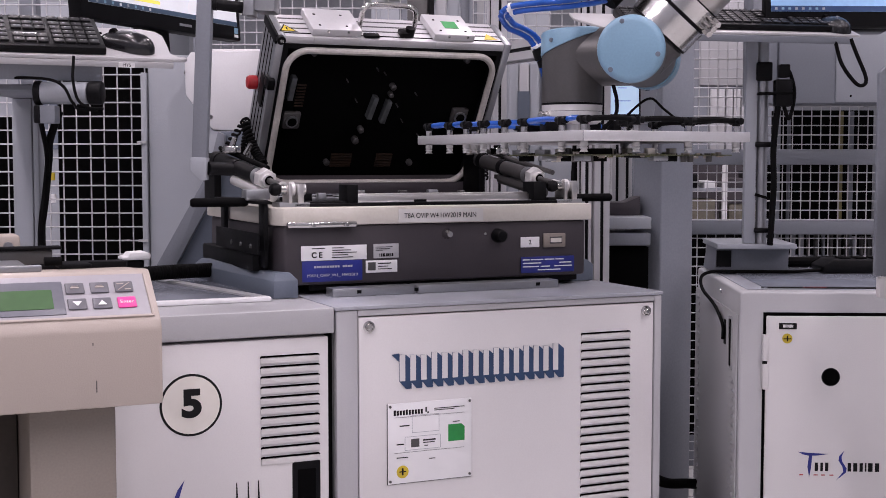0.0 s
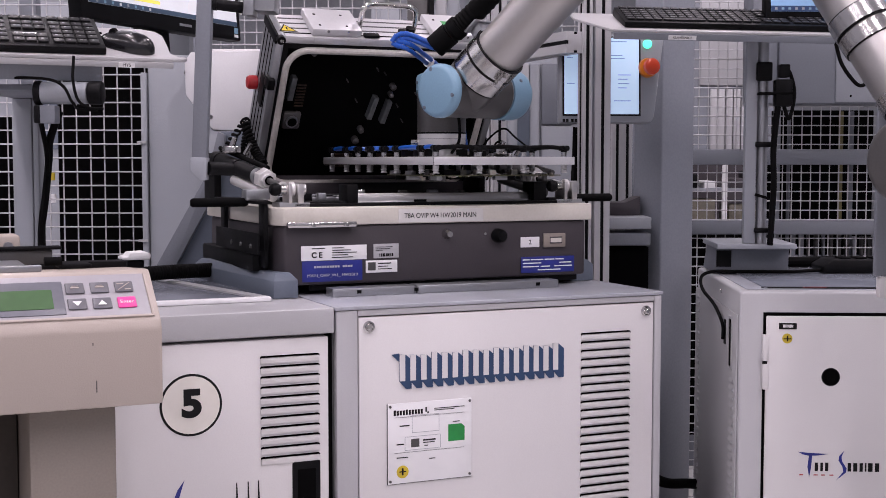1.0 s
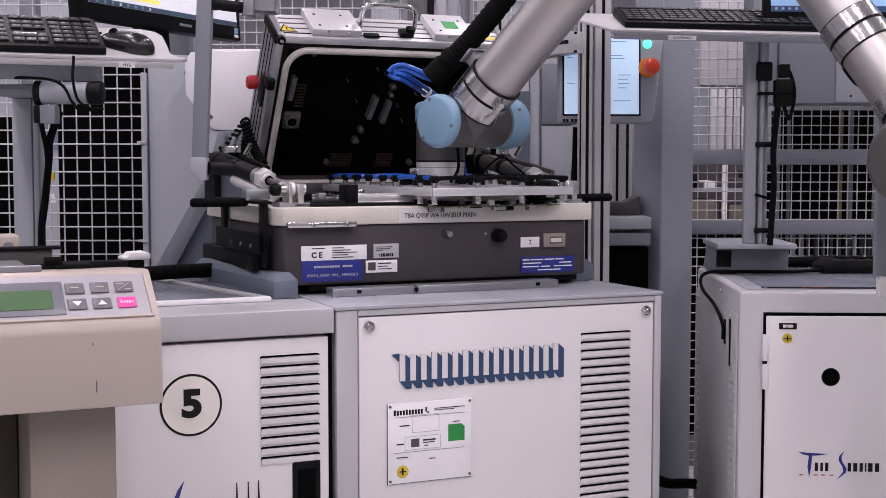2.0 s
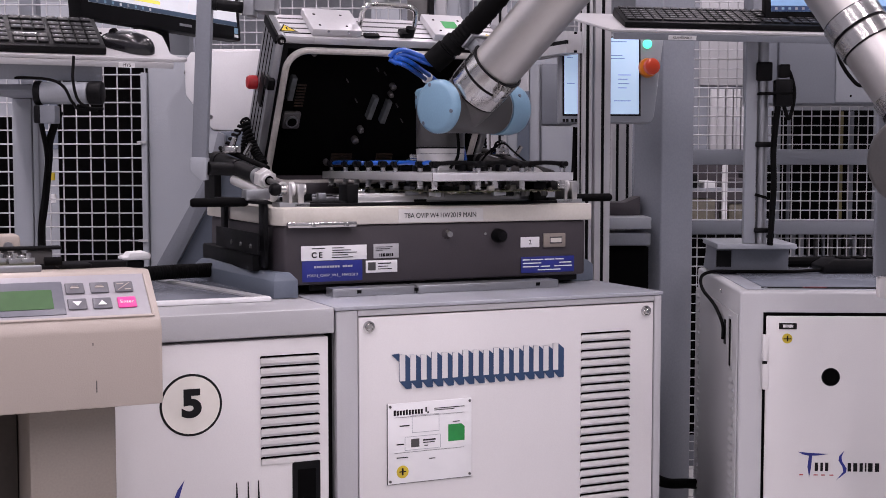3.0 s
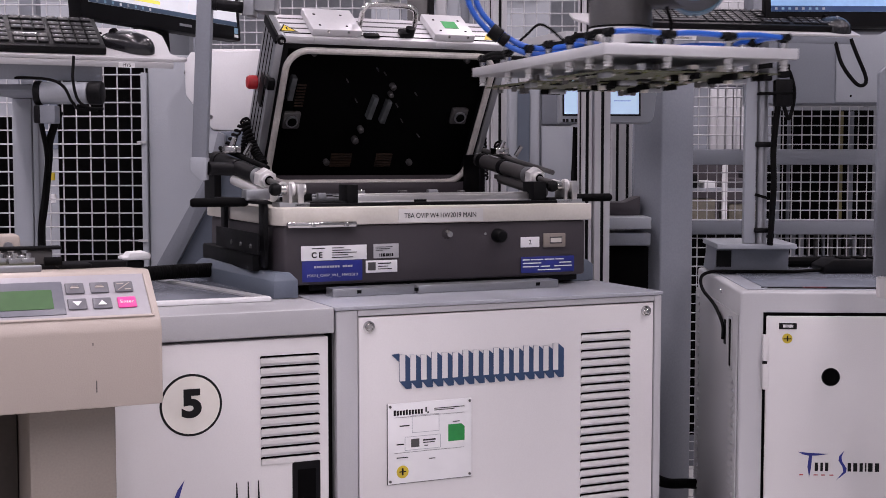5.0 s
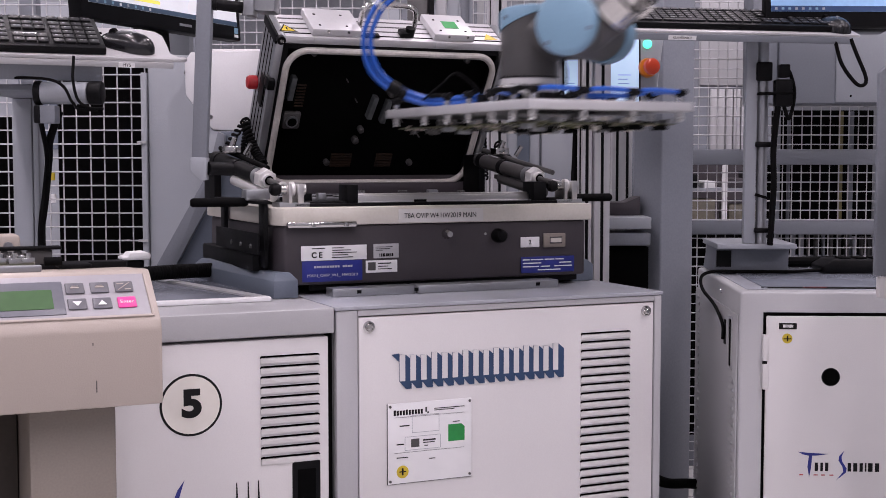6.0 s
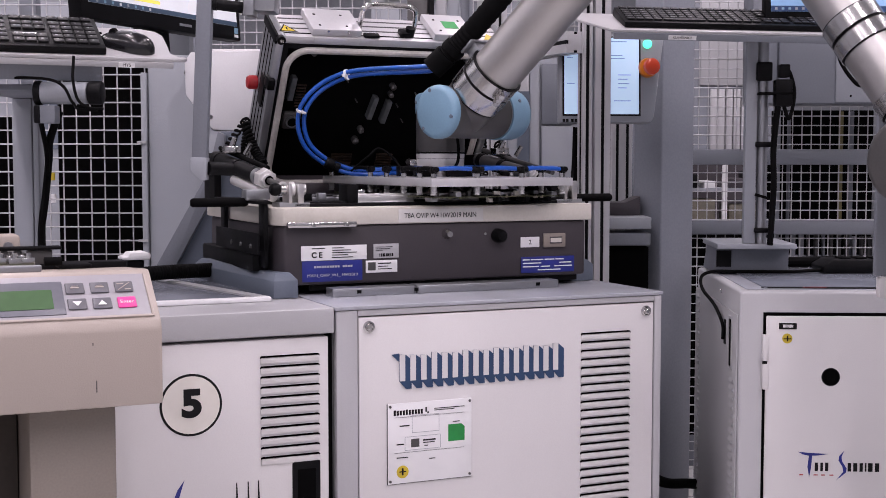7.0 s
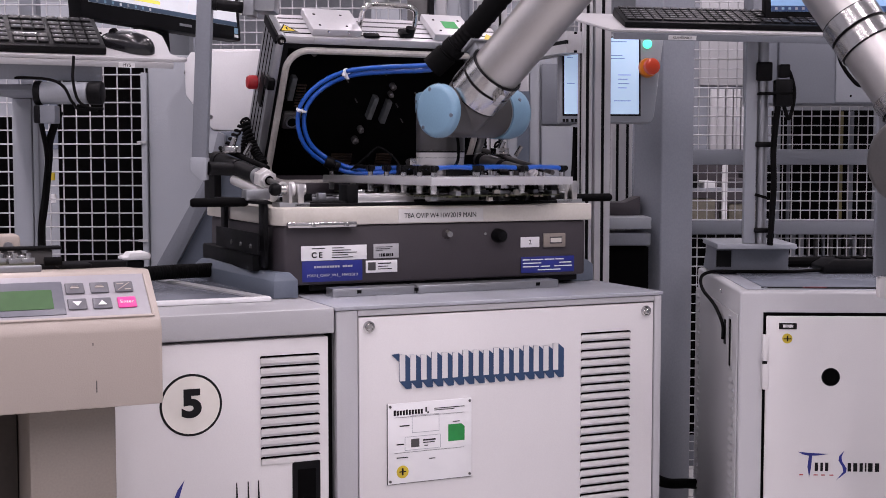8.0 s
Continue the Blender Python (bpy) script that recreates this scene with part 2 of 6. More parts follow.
def tester_right():
    t = thing("test_cabinet", BENCH, "light grey steel tester cabinet with louvred door and blue lettered badge", "test cabinet", "tester cabinets")
    part("carcass", box(0, 0.67, 0.022, 0.68, 0.08, 0.9395, 0.003), TRIM, t)
    part("top", box(-0.002, 0.672, -0.002, 0.68, 0.94, 0.947, 0.0015, 3), TOP, t, "smooth blue-grey bench top")
    part("column", box(0.001, 0.0405, 0.0, 0.021, 0.08, 0.9392, 0.002), TRIM, t)
    part("column", box(0.6545, 0.67, 0.0, 0.021, 0.08, 0.9392, 0.002), TRIM, t)
    part("header", box(0.041, 0.654, 0.0005, 0.021, 0.9285, 0.9392, 0.001), TRIM, t)
    part("plinth", box(0.02, 0.65, 0.05, 0.66, 0, 0.08, 0.003), BLACK, t)
    d = part("door", box(0.0425, 0.652, 0.001, 0.021, 0.1, 0.926, 0.0025), PANEL, t, "light grey louvred steel door")
    for i in range(40):
        louvre(d, 0.49, 0.598, 0.873 - 0.0163 * i, 0.001)
    for x, z in ((0.061, 0.909), (0.634, 0.91)):
        part("lock", lathe([(0, 0.0105), (0.003, 0.0105), (0.004, 0.0075), (0.0025, 0.007), (0.006, 0.006), (0.008, 0.004)], (x, 0.001, z), (0, -1, 0), 20), STEEL, d, "round steel quarter-turn lock")
    # badge: a row of pale upright bars, each in front of its own dark drop shadow
    b = part("badge", prism([(0.1035, 0.857), (0.1185, 0.8585), (0.1185, 0.843)], "y", -0.0012, 0.0008), LOGO, d, "dark blue drop-shadow badge")
    pitch, wb, sx, sz = 0.0207, 0.0108, 0.0125, -0.0145
    for i in range(16):
        x, top, foot = 0.1185 + i * pitch, 0.8565 + 0.00015 * i - 0.0015 * (i % 3), 0.8085
        part("shadow_block", prism([(x, foot), (x + sx, foot + sz), (x + wb + sx, foot + sz), (x + wb + sx, top + sz * 0.7), (x + wb, top), (x, top)], "y", -0.0012 - 0.0001 * (i % 2), 0.0006), LOGO, b)
        part("pale_bar", box(x, x + wb, -0.0019, -0.0014, foot, top), PANEL, b)
    # riveted plate with small print and stickers
    p = part("notice_plate", box(0.0955, 0.26, -0.0022, 0.0008, 0.624, 0.769, 0.0008), WHITE, d, "white riveted notice plate with stickers")
    on = pose(0, -0.0024, 0) @ FACE
    part("plate_edge", joined(box(0.0947, 0.2608, -0.0012, 0.0006, 0.6232, 0.6238), box(0.0947, 0.0953, -0.0012, 0.0006, 0.6238, 0.7698)), INK, p)
    for x, z in ((0.1, 0.764), (0.256, 0.764), (0.1, 0.629), (0.256, 0.629)):
        part("rivet", lathe([(0, 0.0026), (0.0012, 0.0024), (0.0018, 0.001)], (x, -0.0022, z), (0, -1, 0), 12), CAST, p)
    bars(p, [(0.1065 + 0.0058 * k, 0.1105 + 0.0058 * k, 0.7475, 0.756 + 0.0012 * (k in (0, 4))) for k in range(10)] + [(0.168, 0.1705, 0.75, 0.7585), (0.1715, 0.1745, 0.7475, 0.7505)], INK, on, "maker_mark")
    bars(p, [(0.185, 0.245, 0.7545, 0.7558), (0.185, 0.225, 0.7515, 0.7528), (0.118, 0.137, 0.727, 0.729), (0.222, 0.236, 0.7275, 0.729), (0.112, 0.126, 0.694, 0.696), (0.112, 0.134, 0.67, 0.6715), (0.175, 0.187, 0.664, 0.6655), (0.163, 0.188, 0.698, 0.7005), (0.163, 0.186, 0.694, 0.6955), (0.166, 0.173, 0.6885, 0.69), (0.108, 0.245, 0.6795, 0.6799), (0.108, 0.245, 0.7435, 0.7439)], INK, on)
    for x0, x1, a, c in ((0.142, 0.195, 0.714, 0.745), (0.128, 0.198, 0.683, 0.707)):
        part("frame_line", joined(box(x0, x1, -0.0026, -0.002, a, a + 0.0006), box(x0, x1, -0.0026, -0.002, c, c + 0.0006), box(x0, x0 + 0.0006, -0.0026, -0.002, a + 0.0006, c), box(x1 - 0.0006, x1, -0.0026, -0.002, a + 0.0006, c)), FRAME, p)
    bars(p, [(0.14, 0.156, 0.688, 0.703)], CAST, on, "code_square")
    part("sticker", prism([(0.213, 0.6925), (0.213, 0.7235), (0.239, 0.7235), (0.2455, 0.718), (0.2455, 0.6925)], "y", -0.0027, -0.002), GREEN, p, "green square sticker")
    part("sticker", lathe([(0, 0.0115), (0.0005, 0.0115)], (0.1235, -0.0022, 0.645), (0, -1, 0), 24), YELLOW, p, "round yellow sticker")
    bars(p, [(0.117, 0.13, 0.6445, 0.6465), (0.122, 0.125, 0.639, 0.652)], INK, pose(0, -0.0029, 0) @ FACE)
    return t


tester_right()


def tester_left():
    t = thing("test_cabinet", BENCH, "light grey steel tester cabinet with round number sticker", "test cabinet", "tester cabinets")
    part("carcass", box(-0.75, -0.004, 0.032, 0.68, 0.08, 0.90, 0.004), TRIM, t)
    part("top", box(-0.75, -0.0035, -0.002, 0.68, 0.902, 0.946, 0.0025, 3), TRIM, t)
    part("plinth", box(-0.74, -0.02, 0.06, 0.66, 0, 0.08, 0.003), BLACK, t)
    # solid near-black strip painting the shade between the two cabinets
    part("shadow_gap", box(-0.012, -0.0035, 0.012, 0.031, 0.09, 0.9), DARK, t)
    d = part("door", box(-0.74, -0.0125, 0.004, 0.031, 0.1, 0.8965, 0.003), PANEL, t, "light grey louvred steel door")
    for i in range(11):
        louvre(d, -0.135, -0.03, 0.867 - 0.0174 * i, 0.004)
    s = part("number_sticker", lathe([(0, 0.0525), (0.0006, 0.0525)], (-0.254, 0.004, 0.794), (0, -1, 0), 48), INK, d, "round white sticker with black rim")
    part("sticker_face", lathe([(0, 0.0485), (0.0009, 0.0485)], (-0.254, 0.0039, 0.794), (0, -1, 0), 48), mat("ivory_sticker", (0.78, 0.75, 0.69), 0.45, vary=0.03, scale=20), s)
    words("5", 0.062, INK, s, pose(-0.253, 0.0026, 0.7945) @ FACE, "number", bold=0.003, wide=1.12)
    h = part("door_handle", box(-0.0795, -0.029, 0.0, 0.012, 0.5, 0.681, 0.003), BLACK, d, "black recessed pull handle")
    part("recess", box(-0.071, -0.038, -0.0015, 0.004, 0.51, 0.668, 0.001), DARK, h)
    # badge strokes at the lower part of the door
    part("badge_swoosh", prism([(-0.283, 0.642), (-0.279, 0.652), (-0.267, 0.668), (-0.272, 0.653), (-0.277, 0.636), (-0.281, 0.62), (-0.289, 0.6), (-0.287, 0.625)], "y", 0.0032, 0.0045), NAVY, d, "dark blue badge stroke")
    for x in (-0.178, -0.158, -0.14):
        part("badge_stroke", prism([(x - 0.0015, 0.6), (x - 0.0008, 0.655), (x + 0.0008, 0.655), (x + 0.003, 0.6)], "y", 0.0032, 0.0045), INK, d)
    # shallow sheet tray on the bench top
    tr = thing("sheet_tray", BENCH, "shallow grey sheet metal tray lying on the bench top", "tray")
    part("base", box(-0.5, -0.075, 0.155, 0.66, 0.9465, 0.951, 0.001), mat("tray_blue_grey", (0.17, 0.185, 0.22), 0.22, vary=0.08, scale=6, fine=250, bump=0.05), tr, "dark blue-grey tray floor")
    part("front_rim", box(-0.5, -0.075, 0.135, 0.154, 0.9465, 0.955, 0.002), WHITE, tr)
    part("side_rim", prism([(-0.215, 0.66), (-0.19, 0.66), (-0.076, 0.156), (-0.101, 0.156)], "z", 0.9515, 0.955), TRIM, tr)
    solo("corrugated_hose", sweep([(-0.5, 0.36, 0.965), (-0.35, 0.42, 0.972), (-0.2, 0.5, 0.974), (-0.1, 0.52, 0.974), (-0.02, 0.56, 0.97)], 0.0148, 12, 40, 0.045), RUBBER, BENCH, "black corrugated hose lying across the bench top", "hose")


tester_left()


# ---- test fixture on the bench ----
def label_on(t, x0, x1, z0, z1, material, label, y=0.1985, name="label"):
    return part(name, box(x0, x1, y - 0.0007, y, z0, z1, 0.0002), material, t, label)


def tiers(levels):
    """A solid lofted through plan outlines of equal length: (outline, height) pairs."""
    bm = bmesh.new()
    rings = [[bm.verts.new((x, y, z)) for x, y in poly] for poly, z in levels]
    n = len(rings[0])
    for a, b in zip(rings, rings[1:]):
        for k in range(n):
            bm.faces.new((a[k], a[(k + 1) % n], b[(k + 1) % n], b[k]))
    bm.faces.new(rings[0][::-1]), bm.faces.new(rings[-1])
    bmesh.ops.recalc_face_normals(bm, faces=bm.faces[:])
    bmesh.ops.bevel(bm, geom=bm.edges[:], offset=0.0015, segments=2, affect="EDGES", profile=0.5)
    return bm


def coil(p0, p1, r=0.0085, turns=15):
    """A coiled cable hanging between two points."""
    p0, p1 = Vector(p0), Vector(p1)
    d = (p1 - p0).normalized()
    u = d.cross(Vector((0, 1, 0))).normalized()
    v = d.cross(u)
    n = turns * 6
    sag = Vector((0, 0, -0.012))
    return sweep([p0.lerp(p1, k / n) + sag * math.sin(math.pi * k / n) + r * (math.cos(k * math.pi / 3) * u + math.sin(k * math.pi / 3) * v) for k in range(n + 1)], 0.0027, 6, 2)


def fixture():
    t = thing("test_fixture", BENCH, "dark taupe board test fixture with cream rim and stickers", "test fixture")
    body = [(-0.043, 0.235), (-0.03, 0.2), (0.61, 0.2), (0.62, 0.212), (0.62, 0.71), (-0.043, 0.71)]
    part("body", prism(body, "z", 0.966, 1.0785, 0.006), BODY, t, "dark taupe painted steel body")
    rim = part("rim", prism([(-0.05, 0.235), (-0.05, 0.72), (0.626, 0.72), (0.626, 0.194), (-0.035, 0.194)], "z", 1.079, 1.1125, 0.003), CREAM, t, "cream lacquered rim plate")
    part("lower_edge", box(0.02, 0.6, 0.21, 0.7, 0.955, 0.966), BLACK, t)
    for nm, b in (("left", 0), ("right", 1)):
        x0, x1, y0, y1 = 0.612, 0.664, 0.25, 0.68
        if b == 0:
            base = [(-0.014, 0.17), (-0.062, 0.166), (-0.104, 0.62), (-0.03, 0.63)]
            part("foot_rail", tiers([(base, 0.947), (base, 0.98), ([(-0.024, 0.186), (-0.054, 0.183), (-0.092, 0.605), (-0.036, 0.615)], 0.993)]), SLATE, t, "slate blue moulded foot rail")
            continue
        part("foot_rail", prism([(x0, 0.947), (x1, 0.947), (x1, 0.982), (x1 - 0.016, 0.993), (x0 + 0.016, 0.993), (x0, 0.98)], "y", y0, y1, 0.003), SLATE, t, "slate blue moulded foot rail")
    for k in range(2):
        part("clamp_bar", box(0.046 + 0.17 * k, 0.213 + 0.31 * k, 0.148, 0.19, 0.947, 0.963, 0.002), ALU_MATT, t)
    for x in (0.098, 0.214, 0.476):
        part("latch_clip", box(x - 0.004, x + 0.004, 0.1465, 0.1485, 0.9525, 0.959), BLACK, t)
    # stickers and knobs on the front
    white = label_on(t, 0.001, 0.132, 1.0125, 1.0405, WHITE, "white maker's label")
    F0 = pose(0, 0.1976, 0) @ FACE
    words("C E", 0.0145, INK, white, pose(0.032, 0.1976, 1.0225) @ FACE, "ce_mark", bold=0.0004)
    bars(white, [(0.022, 0.048, 1.0345, 1.036), (0.062, 0.085, 1.035, 1.0365), (0.062, 0.1, 1.0305, 1.032), (0.062, 0.112, 1.026, 1.0275), (0.062, 0.094, 1.0215, 1.023), (0.062, 0.104, 1.017, 1.0185)], INK, F0)
    blue = label_on(t, 0.003, 0.123, 0.9725, 1.0118, NAVY, "dark blue label with white print")
    bars(blue, [(0.026 + 0.0052 * k, 0.0298 + 0.0052 * k, 0.9985, 1.0025) for k in range(15) if k != 10], PROFILE, F0)
    words("MAIN_OVIP_W4_ HW2019", 0.0082, PROFILE, blue, pose(0.063, 0.1976, 0.984) @ FACE, "lettering", wide=1.05)
    w1 = label_on(t, 0.146, 0.198, 1.0135, 1.041, TRIM, "white barcode label")
    bars(w1, [(0.15, 0.185, 1.0345, 1.0355), (0.15, 0.18, 1.031, 1.032), (0.15, 0.165, 1.028, 1.0288)], INK, F0)
    bars(w1, [(0.158 + 0.0032 * k, 0.1596 + 0.0032 * k + 0.0006 * (k % 3), 1.0165, 1.0225) for k in range(9)], INK, F0)
    w2 = label_on(t, 0.13, 0.195, 0.986, 1.0095, WHITE, "white inventory label")
    bars(w2, [(0.155, 0.182, 1.0025, 1.0045), (0.155, 0.176, 0.997, 0.9985), (0.155, 0.184, 0.992, 0.9935)], INK, F0)
    bars(w2, [(0.1345, 0.15, 0.9905, 1.006)], CAST, F0, "code_square")
    rb = label_on(t, 0.464, 0.587, 0.9735, 1.006, NAVY, "dark blue label with white print")
    bars(rb, [(0.468, 0.484, 0.999, 1.0012), (0.487, 0.515, 0.999, 1.0012), (0.518, 0.54, 0.999, 1.0012), (0.543, 0.562, 0.999, 1.0012), (0.468, 0.51, 0.992, 0.9942), (0.552, 0.58, 0.992, 0.9942), (0.468, 0.505, 0.985, 0.9872), (0.509, 0.53, 0.985, 0.9872), (0.54, 0.582, 0.985, 0.9872), (0.502, 0.555, 0.978, 0.9802)], WHITE, F0)
    two = label_on(t, 0.463, 0.506, 1.0255, 1.0465, WHITE, "small white label with a number")
    words("2", 0.013, INK, two, pose(0.4845, 0.1976, 1.0355) @ FACE, "number")
    cnt = part("counter", box(0.514, 0.565, 0.194, 0.2, 1.0245, 1.053, 0.002), BEIGE_DARK, t, "beige stroke counter")
    part("counter_window", box(0.528, 0.556, 0.1935, 0.195, 1.032, 1.046), BODY, cnt)
    part("counter_digits", box(0.5295, 0.5545, 0.1931, 0.194, 1.0345, 1.0435), CREAM, cnt)
    part("knob", lathe([(0, 0.0142), (0.006, 0.0142), (0.02, 0.0125), (0.024, 0.0095)], (0.412, 0.2, 1.051), (0, -1, 0)), BLACK, t, "black round knob")
    part("lock", lathe([(0, 0.0105), (0.004, 0.0105), (0.012, 0.008), (0.018, 0.006)], (0.3, 0.2, 1.057), (0, -1, 0), 20), STEEL, t, "steel key lock")
    part("hole", lathe([(0, 0.003), (0.0006, 0.003)], (0.385, 0.2, 1.055), (0, -1, 0), 12), STEEL, t)
    hb = part("guide_rail", box(-0.03, 0.107, 0.18, 0.1935, 1.0745, 1.087, 0.004), STEEL, t, "bright steel guide rail")
    for x in (0.02, 0.085):
        screw(hb, x, 0.1798, 1.081, 0.0045)
    name = part("name_strip", box(0.196, 0.377, 0.1931, 0.1938, 1.0815, 1.107), mat("strip_paper", (0.64, 0.63, 0.61), 0.5, vary=0.03, scale=20), t, "off-white name strip with black print")
    words("T8A OVIP W4 HW2019 MAIN", 0.0138, INK, name, pose(0.285, 0.1929, 1.0938) @ FACE, "lettering", wide=0.87)
    # deck between the rim and the lid
    part("deck", box(0.0, 0.6, 0.23, 0.71, 1.113, 1.119, 0.001), BLACK, t)
    part("front_rail", joined(box(0.135, 0.535, 0.262, 0.268, 1.113, 1.132, 0.001), box(0.135, 0.535, 0.2685, 0.29, 1.113, 1.136, 0.002), box(0.135, 0.535, 0.252, 0.2615, 1.113, 1.121, 0.001)), ALU, t, "brushed aluminium rail")
    for x, w, h in ((0.108, 0.023, 0.041), (0.515, 0.03, 0.044)):
        part("rail_block", box(x, x + w, 0.24, 0.29, 1.113, 1.113 + h, 0.002), BLACK, t)
    part("rail_clip", box(0.252, 0.278, 0.2465, 0.2515, 1.1135, 1.124, 0.001), BLACK, t)
    part("rail_stub", box(0.02, 0.112, 0.245, 0.29, 1.113, 1.1225, 0.002), BLACK, t)
    part("rail_stub", box(0.547, 0.61, 0.235, 0.285, 1.113, 1.124, 0.002), BLACK, t)
    for k in range(4):
        x = 0.06 + 0.14 * k
        part("guide_pin", lathe([(0, 0.006), (0.008, 0.006), (0.009, 0.003), (0.012, 0.003), (0.014, 0.001)], (x, 0.33 + 0.05 * (k % 3), 1.119), (0, 0, 1), 12), STEEL, t)
    for k in range(6):
        part("pressure_block", box(0.08 + 0.085 * k, 0.11 + 0.085 * k, 0.31, 0.335, 1.119, 1.129 + 0.004 * (k % 2), 0.002), (ALU_MATT, BLACK)[k % 2], t)
    part("rear_block", box(0.03, 0.6, 0.685, 0.715, 1.1195, 1.15, 0.003), BODY, t)
    rnd = random.Random(11)
    for k in range(22):
        x = 0.03 + 0.0255 * k
        y, w, hh = 0.3 + rnd.uniform(0, 0.045), rnd.uniform(0.006, 0.011), rnd.uniform(0.007, 0.024)
        part("clamp_piece", box(x - w, x + w, y, y + 0.014, 1.1192, 1.1192 + hh, 0.0015), (STEEL, BLACK, ALU_MATT, BLACK, CAST)[k % 5], t)
    for k in range(5):
        part("deck_rail", box(0.03, 0.58, 0.36 + 0.06 * k, 0.372 + 0.06 * k, 1.1192, 1.127, 0.001), (ALU_MATT, BLACK)[k % 2], t)
    # carrying handles and side bracket
    for a, b in ((-0.185, -0.075), (0.613, 0.73)):
        part("carry_handle", lathe([(0, 0.006), (0.004, 0.0085), (abs(b - a) - 0.004, 0.0085), (abs(b - a), 0.006)], (a, 0.29, 1.1215), (1, 0, 0), 16), RUBBER, t, "black rubber carrying handle")
    part("handle_bracket", joined(box(-0.075, -0.052, 0.22, 0.55, 1.119, 1.125, 0.001), box(-0.062, -0.054, 0.225, 0.262, 1.0, 1.119, 0.001), box(-0.062, -0.054, 0.52, 0.55, 1.0, 1.119, 0.001), box(-0.0625, -0.0535, 0.225, 0.55, 1.03, 1.06, 0.001)), BLACK, t, "black steel handle bracket")
    part("handle_mount", joined(box(-0.082, -0.035, 0.275, 0.283, 1.125, 1.146, 0.002), box(-0.082, -0.075, 0.283, 0.31, 1.125, 1.146, 0.002), box(-0.042, -0.035, 0.283, 0.31, 1.125, 1.146, 0.002)), ALU_MATT, t)
    sp = part("side_plate", box(-0.0805, -0.0765, 0.205, 0.52, 1.026, 1.066, 0.001), BLACK, t, "black bolted side plate")
    for y in (0.25, 0.32, 0.39):
        part("bolt", lathe([(0, 0.0045), (0.003, 0.004)], (-0.0805, y, 1.04), (-1, 0, 0), 10), CAST, sp)
    part("side_step", box(-0.075, -0.0435, 0.26, 0.66, 0.99, 1.022, 0.004), BLACK, t)
    # gas struts that hold the lid
    for x0, y0, z0, x1, y1, z1, mt in ((-0.052, 0.63, 1.205, 0.0, 0.26, 1.146, BLACK), (0.566, 0.61, 1.203, 0.594, 0.26, 1.148, CAST)):
        a, b = Vector((x0, y0, z0)), Vector((x1, y1, z1))
        s = part("gas_strut", rod(a, a.lerp(b, 0.66), 0.0165, seg=18, bevel=0.003), mt, t, "dark pneumatic cylinder")
        c = a.lerp(b, 0.66)
        part("end_nut", rod(c, a.lerp(b, 0.72), 0.0215, seg=6, bevel=0.0015), FLANGE, s, "pale hexagonal end nut")
        part("end_ring", rod(a.lerp(b, 0.72), a.lerp(b, 0.745), 0.0135, seg=18, bevel=0.0015), FLANGE, s)
        part("end_bore", rod(a.lerp(b, 0.745), a.lerp(b, 0.747), 0.0095, seg=16), DARK, s)
        part("piston_rod", rod(a.lerp(b, 0.7), b, 0.006, seg=12), CAST, s)
        part("side_tube", rod(a + Vector((0.012, 0, 0.022)), a.lerp(b, 0.6 if mt is BLACK else 0.8) + Vector((0.02, 0, 0.016)), 0.0055, seg=10), RUBBER if mt is BLACK else CAST, s)
        part("tie_bar", box(-0.006, 0.006, -0.1, 0.1, -0.005, 0.005, 0.001), CAST, s).matrix_basis = Matrix.Translation(a.lerp(b, 0.5) + Vector((0.002, 0, -0.026))) @ (a - b).to_track_quat("Y", "Z").to_matrix().to_4x4()
        part("clevis", joined(box(b.x - 0.012, b.x - 0.005, b.y - 0.03, b.y + 0.012, 1.119, 1.157, 0.001), box(b.x + 0.006, b.x + 0.018, b.y - 0.03, b.y + 0.012, 1.119, 1.157, 0.001), rod((b.x - 0.02, b.y - 0.01, b.z), (b.x + 0.026, b.y - 0.01, b.z), 0.0105, seg=16)), ALU, t, "pale steel clevis joint")
        part("rod_eye", joined(rod((b.x - 0.004, b.y - 0.008, b.z), (b.x + 0.005, b.y - 0.008, b.z), 0.0145, seg=20, bevel=0.002), rod(b + Vector((0, 0.006, 0.001)), b.lerp(a, 0.1), 0.0085, seg=12)), FLANGE, t)
        part("clevis_base", box(b.x - 0.03, b.x + 0.03, b.y - 0.03, b.y + 0.02, 1.1128, 1.121, 0.001), ALU_MATT, t)
        part("ball_knob", lathe([(0, 0.006), (0.004, 0.011), (0.011, 0.0125), (0.018, 0.011), (0.022, 0.006)], (b.x - 0.045, b.y - 0.015, b.z), (1, 0, 0), 16), BLACK, t)
        part("knurled_nut", rod((b.x - 0.024, b.y - 0.015, b.z), (b.x - 0.01, b.y - 0.015, b.z), 0.0085, seg=14), STEEL, t)
        for k in (0.04, 0.3, 0.6):
            part("strut_band", rod(a.lerp(b, k), a.lerp(b, k + 0.045), 0.0178, seg=18), ALU_MATT if k == 0.6 else BLACK, s)
        low = Vector((-0.004, 0, -0.027))
        part("lower_tube", rod(a.lerp(b, 0.3) + low, a.lerp(b, 0.82) + low, 0.0105, seg=14, bevel=0.002), FLANGE if mt is BLACK else CAST, s)
        part("top_fitting", joined(box(x0 - 0.004, x0 + 0.03, y0 - 0.1, y0 - 0.07, z0 + 0.01, z0 + 0.026, 0.002), rod((x0 + 0.012, y0 - 0.085, z0 + 0.02), (x0 + 0.02, y0 - 0.09, z0 + 0.042), 0.006, seg=10), rod((x0 + 0.03, y0 - 0.13, z0 + 0.008), (x0 + 0.04, y0 - 0.14, z0 + 0.03), 0.005, seg=10)), STEEL, s)
